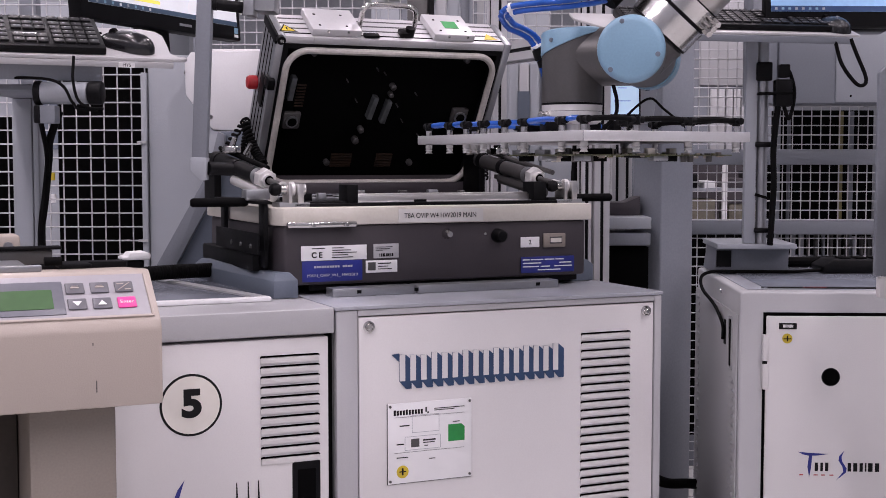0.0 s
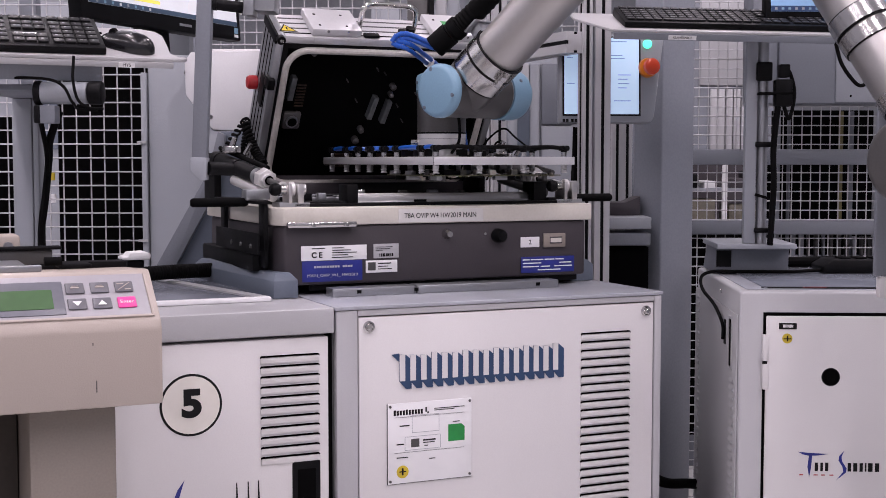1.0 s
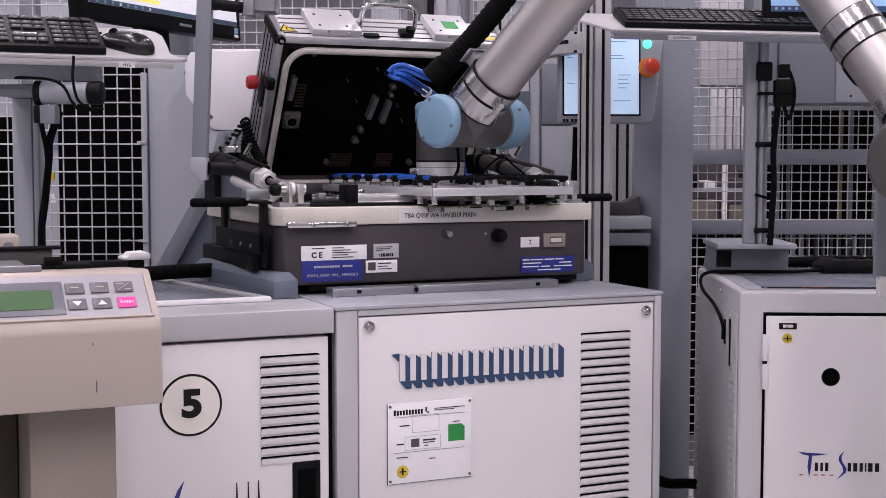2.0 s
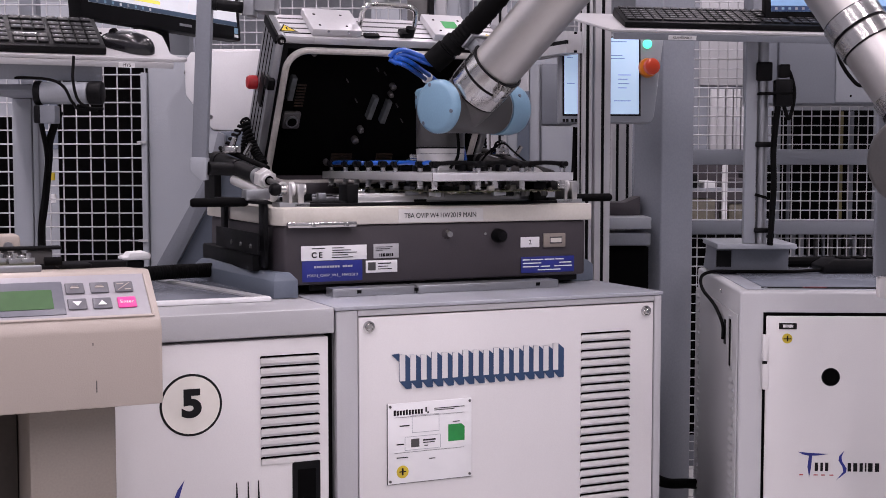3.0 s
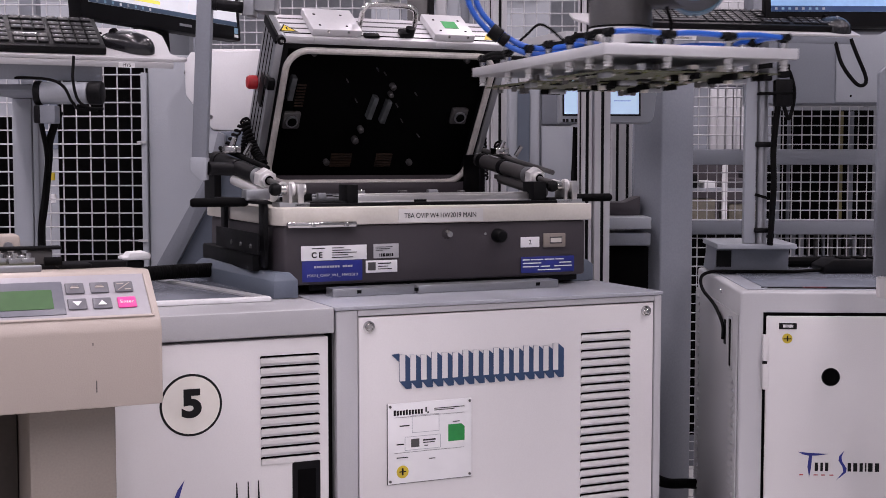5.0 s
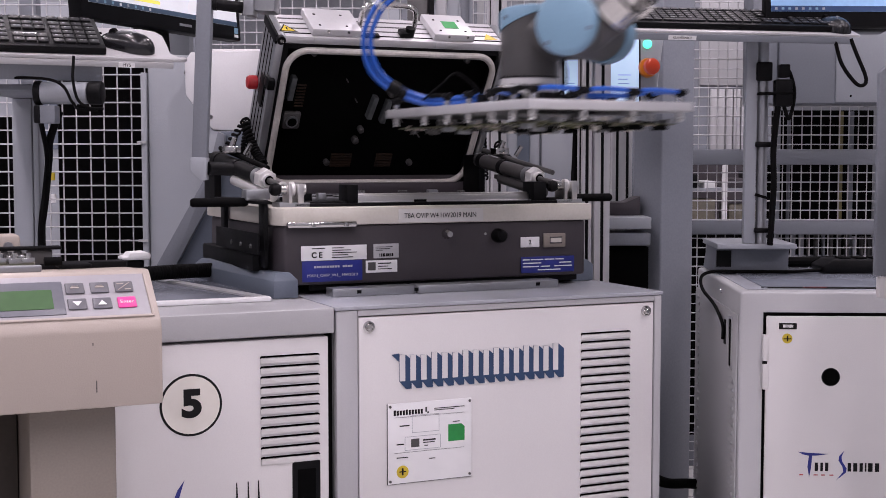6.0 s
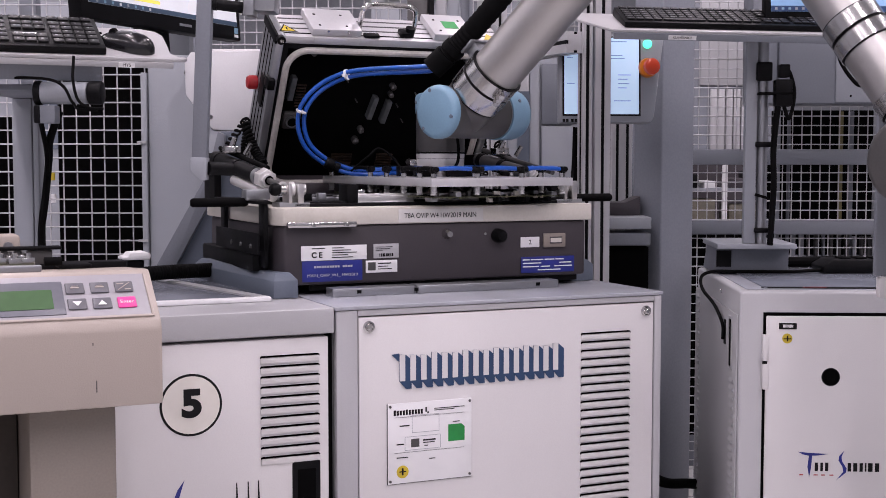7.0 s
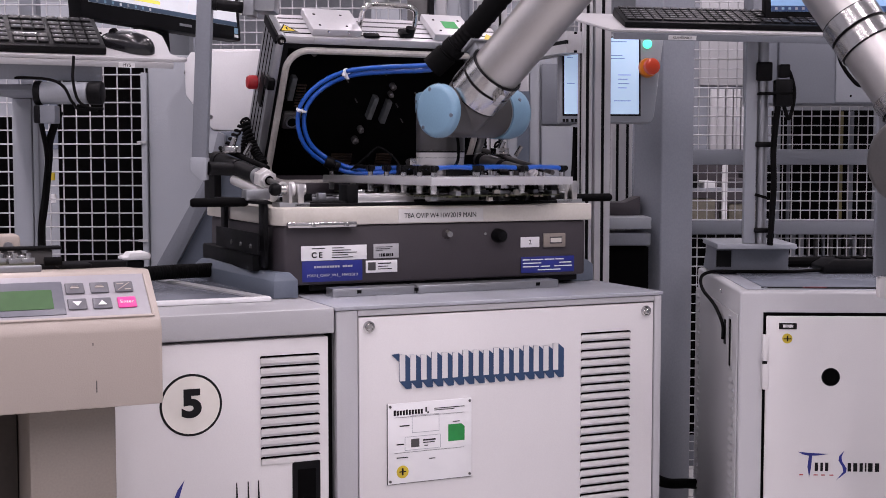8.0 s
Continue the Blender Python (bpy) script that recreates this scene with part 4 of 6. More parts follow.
def station_things():
    # stand for the keyboard tray
    s = thing("keyboard_stand", STATION, "grey steel pole stand on a tapered foot box", "stand")
    # darker grey than the lid: the shade below it is in the colour
    part("foot_box", prism([(0.006, 0.9545), (0.168, 0.9545), (0.17, 1.0095), (0.014, 1.0095)], "y", 0.37, 0.52, 0.002), POST, s)
    part("foot_lid", box(0.006, 0.175, 0.318, 0.53, 1.01, 1.0215, 0.0015), FRAME, s)
    part("dark_end", box(0.012, 0.044, 0.3665, 0.3695, 0.968, 1.004), BLACK, s)
    part("square_post", box(0.062, 0.086, 0.32, 0.345, 1.022, 1.46, 0.002), FRAME, s)
    part("pole", rod((0.1, 0.33, 1.022), (0.1, 0.33, 1.5), 0.0115, seg=20), ALU_MATT, s)
    for z, h in ((1.051, 0.011), (1.235, 0.012), (1.39, 0.04)):
        part("clamp_collar", box(0.083, 0.116, 0.31, 0.35, z - h / 2, z + h / 2, 0.003), BLACK, s)
    part("tie_strap", box(0.087, 0.128, 0.314, 0.318, -0.003, 0.003), RUBBER, s).matrix_basis = pose(0.0, 0, 1.152, 0, 16, 0)
    solo("bundled_cable", sweep([(0.123, 0.3, 1.37), (0.127, 0.3, 1.33), (0.122, 0.3, 1.28), (0.118, 0.3, 1.22), (0.12, 0.3, 1.15), (0.117, 0.3, 1.08), (0.115, 0.305, 1.02)], 0.0065, 8, 8), RUBBER, STATION, "black cable bundle tied along the pole", "cable")
    solo("cable_loop", sweep([(0.135, 0.3, 1.4), (0.15, 0.3, 1.385), (0.16, 0.3, 1.34), (0.15, 0.3, 1.29), (0.14, 0.3, 1.31), (0.13, 0.3, 1.335), (0.125, 0.3, 1.29)], 0.004, 8, 8), RUBBER, STATION, "black cable looped at the pole", "cable")
    solo("hanging_cable", sweep([(0.23, 0.25, 1.45), (0.245, 0.25, 1.4), (0.275, 0.25, 1.36), (0.292, 0.25, 1.358), (0.294, 0.25, 1.375), (0.275, 0.25, 1.42), (0.262, 0.25, 1.452)], 0.004, 8, 8), RUBBER, STATION, "black cable hanging in a loop under the tray", "cable")
    tr = thing("keyboard_tray", pose(0.345, 2.66, 1.4635, 15.5, 1.0, 3), "white sheet steel keyboard tray on a pole", "tray", "keyboard trays")
    part("shelf", prism([(0.0, 0.0), (0.52, 0.0), (0.52, 0.2), (-0.06, 0.2), (-0.06, 0.13)], "z", 0.0, 0.006, 0.002), LACQUER, tr)
    part("front_lip", box(0.005, 0.5, -0.003, 0.003, -0.014, -0.0005, 0.001), POST, tr)
    n = part("name_strip", box(0.118, 0.176, -0.0042, -0.0032, -0.0125, -0.0035), WHITE, tr, "white name strip with black print")
    words("KLAVESNICE", 0.0072, INK, n, pose(0.147, -0.0045, -0.008) @ FACE, "lettering")
    keyboard(tr.matrix_basis @ pose(0.03, 0.018, 0.007))
    mouse(tr.matrix_basis @ pose(0.476, 0.05, 0.0065, 0, 0, 20))
    ad = thing("power_adapter", STATION, "black power adapter strapped to the pole", "power adapter")
    part("case", box(0.118, 0.155, 0.29, 0.32, 1.315, 1.372, 0.004), BLACK, ad)
    part("plug", box(0.128, 0.15, 0.295, 0.32, 1.376, 1.404, 0.003), BLACK, ad)
    part("strap", box(0.085, 0.1565, 0.2885, 0.3215, 1.34, 1.345, 0.001), RUBBER, ad)
    # remote unit with its cable
    r = thing("hand_remote", STATION @ pose(0.245, 0.36, 0.954, 0, 0, 4), "black handheld control unit lying on the station", "remote control")
    part("case", prism([(0.0, 0.0), (0.2, 0.0), (0.205, 0.014), (0.19, 0.031), (0.02, 0.031), (-0.005, 0.016)], "y", 0.0, 0.09, 0.005), BLACK, r)
    for k in range(4):
        part("button", box(0.04 + 0.035 * k, 0.065 + 0.035 * k, 0.02, 0.06, 0.031, 0.035, 0.002), RUBBER, r)
    solo("bundled_cable", joined(sweep([(0.18, 0.5, 0.968), (0.3, 0.5, 0.97), (0.46, 0.5, 0.968), (0.6, 0.5, 0.97)], 0.0125, 10, 8), rod((0.318, 0.5, 0.97), (0.323, 0.5, 0.97), 0.0135, seg=12)), RUBBER, STATION, "thick black cable bundle lying on the station", "cable")
    solo("floor_cable", sweep([(-0.009, 0.14, 0.84), (-0.01, 0.14, 0.87), (-0.014, 0.22, 0.9), (-0.026, 0.31, 0.925), (-0.022, 0.35, 0.948), (0.004, 0.358, 0.9585), (0.05, 0.36, 0.9585), (0.11, 0.362, 0.9585), (0.18, 0.365, 0.9585), (0.262, 0.38, 0.9625)], 0.0036, 8, 8), RUBBER, STATION, "black cable running over the station's edge", "cable")
    solo("floor_cable", sweep([(0.45, 2.86, 0.5), (0.51, 2.9, 0.465), (0.58, 2.95, 0.45), (0.64, 3.0, 0.42), (0.66, 3.05, 0.2), (0.7, 3.1, 0.01)], 0.012, 10, 8), RUBBER, pose(0, 0, 0), "thick black cable sagging between two cabinets", "cable")
    # flat monitor over the tray
    mo = thing("monitor", pose(0.683, 2.75, 1.485, -6, 0, 2), "black flat monitor with a lit blue screen", "monitor", "monitors")
    part("case", box(0.0, 0.48, 0.0, 0.03, 0.0, 0.32, 0.004), BLACK, mo)
    sc = part("screen", box(0.012, 0.468, -0.001, 0.0, 0.031, 0.305), mat("desktop_blue", (0.22, 0.40, 0.62), 0.25, vary=0.08, scale=6, bump=0, emit=0.4), mo, "lit pale blue screen")
    part("taskbar", box(0.012, 0.468, -0.0016, -0.0008, 0.031, 0.043), mat("taskbar_blue", (0.012, 0.04, 0.11), 0.3, vary=0.1, emit=0.4, bump=0), sc)
    for k in range(8):
        part("icon", box(0.02 + 0.0145 * k, 0.0255 + 0.0145 * k, -0.0022, -0.0014, 0.0345, 0.0395), (FRAME, SKY, SKY, FRAME)[k % 4], sc)
    part("neck", box(0.2, 0.28, 0.031, 0.06, 0.0, 0.2, 0.004), BLACK, mo)
    part("arm", box(-0.02, 0.28, 0.061, 0.09, 0.0, 0.03, 0.004), POST, mo)


# ---- keyboards and mice ----
KEYCAPS = {}


def keyboard(m):
    t = thing("keyboard", m, "black full-size computer keyboard with low keys", "keyboard", "keyboards")
    part("case", prism([(0.0, 0.0), (0.0, 0.012), (0.14, 0.02), (0.15, 0.0)], "x", 0.0, 0.44, 0.002), BLACK, t)
    if not KEYCAPS:
        KEYCAPS["k"] = mesh_of("key", prism([(-0.0082, -0.0075), (0.0082, -0.0075), (0.0082, 0.0075), (-0.0082, 0.0075)], "z", 0.0, 0.0035, 0.001), mat("key_black", (0.014, 0.014, 0.016), 0.5, spec=0.3, vary=0.15, scale=40))
        KEYCAPS["l"] = mesh_of("legend", box(-0.0035, 0.0005, 0.0005, 0.0042, 0.0034, 0.0037), mat("legend_white", (0.2, 0.2, 0.21), 0.5, vary=0.05))
    tilt = math.degrees(math.atan2(0.008, 0.14))
    for row in range(6):
        y = 0.022 + 0.0195 * row + (0.006 if row == 5 else 0)
        for col in range(22):
            x = 0.016 + 0.0188 * col + (0.006 if col > 14 else 0) + (0.006 if col > 17 else 0)
            if (col in (15, 16, 17) and row in (2,)) or x > 0.432 or (row == 0 and 4 <= col <= 8 and col != 6):
                continue
            o = same("key", KEYCAPS["k"], t, pose(x, y, 0.0125 + y * 0.057, tilt, 0, 0))
            if row == 0 and col == 6:
                o.matrix_basis = pose(x, y, 0.0125 + y * 0.057, tilt, 0, 0) @ Matrix.Diagonal((5.4, 1, 1, 1))
            else:
                same("legend", KEYCAPS["l"], o, pose(0, 0, 0))
    part("maker_mark", box(0.3, 0.335, 0.052, 0.058, 0.0158, 0.0163), WHITE, t)
    return t


def mouse(m):
    t = thing("mouse", m, "glossy black computer mouse on the tray", "mouse", "mice")
    bm = bmesh.new()
    bmesh.ops.create_uvsphere(bm, u_segments=28, v_segments=16, radius=1)
    for v in bm.verts:
        x, y, z = v.co
        w = 0.027 * (1 - 0.16 * math.cos(math.pi * y) * 0.5)
        v.co = Vector((x * w, y * 0.051, max(0, z) ** 0.8 * 0.029 * (1 - 0.22 * y) + (0.0 if z > 0 else 0.0)))
    part("shell", bm, mat("gloss_black", (0.012, 0.012, 0.014), 0.22, vary=0.1, scale=30), t)
    part("wheel", rod((-0.004, 0.026, 0.0215), (0.004, 0.026, 0.0215), 0.0068, seg=14), RUBBER, t)
    part("badge", lathe([(0, 0.004), (0.0008, 0.0035)], (0, -0.012, 0.0302), (0, 0, 1), 12), ALU_MATT, t)
    return t


station_things()


# ---- left side: monitor, keyboard tray and their post ----
TRAY = pose(-0.437, 2.2, 1.366, 22.5, 0, YAW)


def left_tray():
    t = thing("keyboard_tray", TRAY, "white keyboard tray with rounded corner on a post", "tray", "keyboard trays")
    outline = [(-0.62, 0.0), (-0.004, 0.0), (0.004, 0.006), (0.0, 0.012), (-0.012, 0.016), (-0.02, 0.03), (-0.016, 0.08), (-0.014, 0.13), (-0.022, 0.152), (-0.045, 0.165), (-0.62, 0.165)]
    part("shelf", prism(outline, "z", 0.0, 0.006, 0.0015), LACQUER, t, "white lacquered shelf")
    part("front_lip", box(-0.62, -0.02, -0.002, 0.004, -0.011, -0.0005, 0.0015), TRIM, t)
    n = part("name_strip", box(-0.112, -0.085, -0.003, -0.0021, -0.0105, -0.002), WHITE, t)
    words("MYS", 0.0075, INK, n, pose(-0.0985, -0.0032, -0.0063) @ FACE, "lettering")
    part("channel", box(-0.6, -0.135, 0.012, 0.06, -0.042, -0.012, 0.002), POST, t)
    keyboard(TRAY @ pose(-0.571, 0.006, 0.007))
    mouse(TRAY @ pose(-0.09, 0.052, 0.0065, 0, 0, 52))
    solo("mouse_cable", sweep([(-0.128, 0.085, 0.02), (-0.145, 0.115, 0.014), (-0.158, 0.135, 0.01), (-0.175, 0.15, 0.01)], 0.002, 8, 8), RUBBER, TRAY, "thin black mouse cable", "cable")
    p = thing("tray_post", pose(-0.8, 2.5, 0), "grey aluminium post with a swivel clamp", "post")
    part("post", joined(box(-0.028, 0.01, -0.02, 0.02, 0.0, 1.32, 0.003), box(0.0105, 0.022, -0.017, 0.017, 0.0, 1.32, 0.002)), FRAME, p)
    part("swivel", rod((0.1365, -0.36, 1.312), (0.214, -0.36, 1.312), 0.0185, seg=22, bevel=0.003), FRAME, p, "round swivel joint")
    part("swivel_cap", rod((0.2145, -0.36, 1.312), (0.238, -0.36, 1.312), 0.0195, seg=22, bevel=0.003), BLACK, p)
    part("swivel_cap", rod((0.127, -0.36, 1.312), (0.136, -0.36, 1.312), 0.02, seg=22), BLACK, p)
    part("clamp_block", joined(box(0.127, 0.136, -0.375, -0.345, 1.262, 1.291, 0.002)), BLACK, p)
    part("clamp_plate", box(0.1365, 0.162, -0.375, -0.345, 1.262, 1.291, 0.002), POST, p)
    part("bracket", box(-0.028, 0.1, -0.3, 0.02, 1.3205, 1.33, 0.001), POST, p)
    solo("tray_cable", sweep([(-0.79, 2.12, 1.335), (-0.64, 2.11, 1.332), (-0.605, 2.11, 1.296), (-0.6, 2.13, 1.285), (-0.57, 2.13, 1.283)], 0.0025, 8, 8), RUBBER, pose(0, 0, 0), "thin black cable sagging under the tray", "cable")
    solo("tray_cable", sweep([(-0.601, 2.11, 1.37), (-0.6, 2.1, 1.33), (-0.592, 2.1, 1.298), (-0.575, 2.11, 1.286), (-0.56, 2.13, 1.286)], 0.0025, 8, 8), RUBBER, pose(0, 0, 0), "thin black cable sagging under the tray", "cable")
    solo("bundled_cable", sweep([(-0.735, 2.48, 1.295), (-0.755, 2.48, 1.24), (-0.758, 2.48, 1.2), (-0.766, 2.48, 1.13), (-0.774, 2.48, 1.075), (-0.775, 2.48, 1.03), (-0.776, 2.48, 0.9)], 0.0075, 8, 8), RUBBER, pose(0, 0, 0), "black cable bundle hanging beside the post", "cable")
    solo("bundled_cable", sweep([(-0.772, 2.47, 1.29), (-0.764, 2.47, 1.25), (-0.758, 2.47, 1.21), (-0.76, 2.47, 1.17)], 0.005, 8, 8), RUBBER, pose(0, 0, 0), "black cable bundle hanging beside the post", "cable")
    mo = thing("monitor", pose(-0.626, 2.3, 1.4525, -4, 0, 66), "black flat monitor showing a pale window", "monitor", "monitors")
    part("case", box(-0.02, 0.49, 0.0, 0.03, 0.0, 0.31, 0.004), BLACK, mo)
    lit = mat("lit_window", (0.72, 0.76, 0.78), 0.25, vary=0.05, scale=10, bump=0, emit=0.35)
    sc = part("screen", box(0.0, 0.475, -0.001, 0.0, 0.029, 0.295), lit, mo, "lit pale screen")
    part("taskbar", box(0.0, 0.475, -0.0016, -0.0009, 0.029, 0.038), mat("taskbar_teal", (0.04, 0.07, 0.11), 0.3, vary=0.1, emit=0.25, bump=0), sc)
    part("highlight", box(0.12, 0.21, -0.0016, -0.0009, 0.046, 0.052), mat("yellow_lit", (0.75, 0.72, 0.12), 0.3, vary=0.05, emit=0.5, bump=0), sc)
    for k in range(8):
        part("icon", box(0.02 + 0.022 * k, 0.0255 + 0.022 * k, -0.0022, -0.0015, 0.031, 0.036), (FRAME, SKY, SKY, PANEL)[k % 4], sc)
    part("maker_mark", box(0.27, 0.31, -0.0012, 0.0, 0.012, 0.017), ALU_MATT, mo)
    part("sticker", box(0.464, 0.478, -0.0008, 0.0, 0.014, 0.026), SKY, mo)
    part("sticker", box(0.464, 0.478, -0.0008, 0.0, 0.006, 0.012), WHITE, mo)
    part("neck", box(0.2, 0.28, 0.031, 0.06, -0.04, 0.2, 0.004), BLACK, mo)
    part("mount_arm", box(0.1, 0.28, 0.061, 0.1, -0.04, 0.0, 0.004), POST, mo)


left_tray()


def lid_pull_frame():
    t = thing("pull_frame", pose(-0.4155, 2.2, 1.176, 0, 2.6, 0), "grey square tube frame bolted beside the fixture lid", "frame")
    part("upright", box(-0.0125, 0.0125, -0.0125, 0.0125, 0.012, 0.46, 0.002), POST, t)
    part("end_shoe", prism([(-0.0135, 0.006), (-0.0135, 0.03), (0.0135, 0.03), (0.0135, -0.008), (0.004, -0.01)], "y", -0.0135, 0.0135, 0.001), FRAME, t)
    part("lower_stub", rod((0.0135, 0, 0.012), (0.048, 0.03, 0.012), 0.0115, seg=16), BLACK, t)
    part("upper_knob", joined(rod((0.0135, 0, 0.29), (0.058, 0.02, 0.288), 0.0095, seg=16), rod((0.0135, 0, 0.29), (0.02, 0, 0.29), 0.011, seg=16)), BLACK, t)
    part("collar", rod((0.058, 0.02, 0.288), (0.064, 0.023, 0.288), 0.013, seg=16), STEEL, t)
    part("drive_box", joined(box(0.064, 0.082, 0.004, 0.05, 0.274, 0.312, 0.002), box(0.0825, 0.118, 0.0, 0.06, 0.282, 0.325, 0.003)), ALU_MATT, t)


lid_pull_frame()


# ---- machine housing behind the fixture on the left ----
HOOD = mat("hood_light_grey", (0.64, 0.64, 0.655), 0.3, vary=0.06, scale=4, fine=300, bump=0.08)


def machine_housing():
    t = thing("machine_housing", pose(0, 0, 0), "pale grey machine housing with a sloped white hood", "machine")
    part("front_panel", box(-0.764, -0.454, 3.348, 3.745, 0.000, 1.472, 0.006), FRAME, t)
    part("edge_strip", box(-0.780, -0.765, 3.337, 3.360, 0.000, 1.427, 0.002), FRAME, t)
    part("hood", prism([(-0.641, 1.365), (-0.643, 1.445), (-0.628, 1.469), (-0.340, 1.478), (-0.340, 1.268), (-0.573, 1.277), (-0.596, 1.302)], "y", 3.223, 3.326, 0.003), HOOD, t, "white sloped hood")
    part("hood_base", prism([(-0.596, 1.300), (-0.573, 1.275), (-0.340, 1.266), (-0.340, 0.973), (-0.596, 0.973)], "y", 3.229, 3.326, 0.002), FRAME, t)
    part("top_edge", box(-0.636, -0.340, 3.326, 3.632, 1.474, 1.486, 0.002), PANEL, t)
    for x, z in ((-0.579, 1.309), (-0.664, 1.427)):
        part("screw", lathe([(0, 0.006), (0.003, 0.005)], (x, 3.223 if z < 1.35 else 3.348, z), (0, -1, 0), 12), STEEL, t)
    for z in (1.467, 1.245, 0.99):
        part("hinge_knuckle", box(-0.79, -0.766, 3.331, 3.34, z, z + 0.006), TRIM, t)
    s = thing("side_strut", pose(0, 0, 0), "slate blue slanted steel side strut behind the fixture", "bracket")
    part("plate", prism([(-0.521, 1.268), (-0.431, 1.271), (-0.392, 0.927), (-0.676, 0.927), (-0.545, 1.174)], "y", 3.008, 3.052, 0.003), SLATE, s)
    part("flange", prism([(-0.521, 1.268), (-0.545, 1.174), (-0.685, 0.927), (-0.638, 0.927), (-0.519, 1.145), (-0.504, 1.260)], "y", 2.987, 3.008, 0.002), POST, s)
    part("bolt", lathe([(0, 0.005), (0.003, 0.004)], (-0.532, 2.986, 1.169), (0, -1, 0), 12), CAST, s)
    part("leg", box(-0.654, -0.436, 3.011, 3.052, 0.000, 0.926, 0.003), SLATE, s)


machine_housing()


# ---- frames, posts and the safety fence ----
def slot_profile(name, m, length, w, label, group="", depth=None):
    """An extruded aluminium profile along z with a black insert in each groove."""
    t = thing(name, m, label, "post", group)
    a, g, d = w / 2, 0.0045, 0.006
    poly = []
    for k in range(4):
        r = Matrix.Rotation(radians(90 * k), 2)
        for p in ((-a, -a), (-g, -a), (-g, -a + d), (g, -a + d), (g, -a)):
            q = r @ Vector(p)
            poly.append((q.x, q.y))
    part("profile", prism(poly, "z", 0.0, length), PROFILE, t)
    for k in range(4):
        o = part("groove_insert", box(-g + 0.0003, g - 0.0003, -a + 0.0015, -a + d - 0.0002, 0.001, length - 0.001), BLACK, t)
        o.matrix_basis = pose(0, 0, 0, 0, 0, 90 * k)
    return t


def mesh_panel(m, w, h, pitch, r, label, rails=(), z0=0.0):
    """A welded wire mesh panel in its frame: every wire is a piece of its own."""
    t = thing("wire_fence", m, label, "fence", "safety fence")
    vw = mesh_of("wire", rod((0, 0, z0), (0, 0, h), r, seg=6), WIRE)
    hw = mesh_of("wire", rod((0, -2 * r, 0), (w, -2 * r, 0), r, seg=6), WIRE)
    for i in range(int(w / pitch) + 1):
        same("wire", vw, t, pose(i * pitch, 0, 0))
    for j in range(int((h - z0) / pitch) + 1):
        same("wire", hw, t, pose(0, 0, z0 + j * pitch))
    for a, b in rails:
        part("rail", box(-0.01, w + 0.01, -0.02, 0.02, a, b, 0.003), POST, t)
    for x in (0.0, w):
        part("foot_post", box(x - 0.012, x + 0.012, 0.003, 0.03, 0.0, h, 0.002), POST, t)
    return t


WIRE = mat("galvanised_wire", (0.58, 0.58, 0.60), 0.45, 0.2, vary=0.1, scale=20, bump=0)


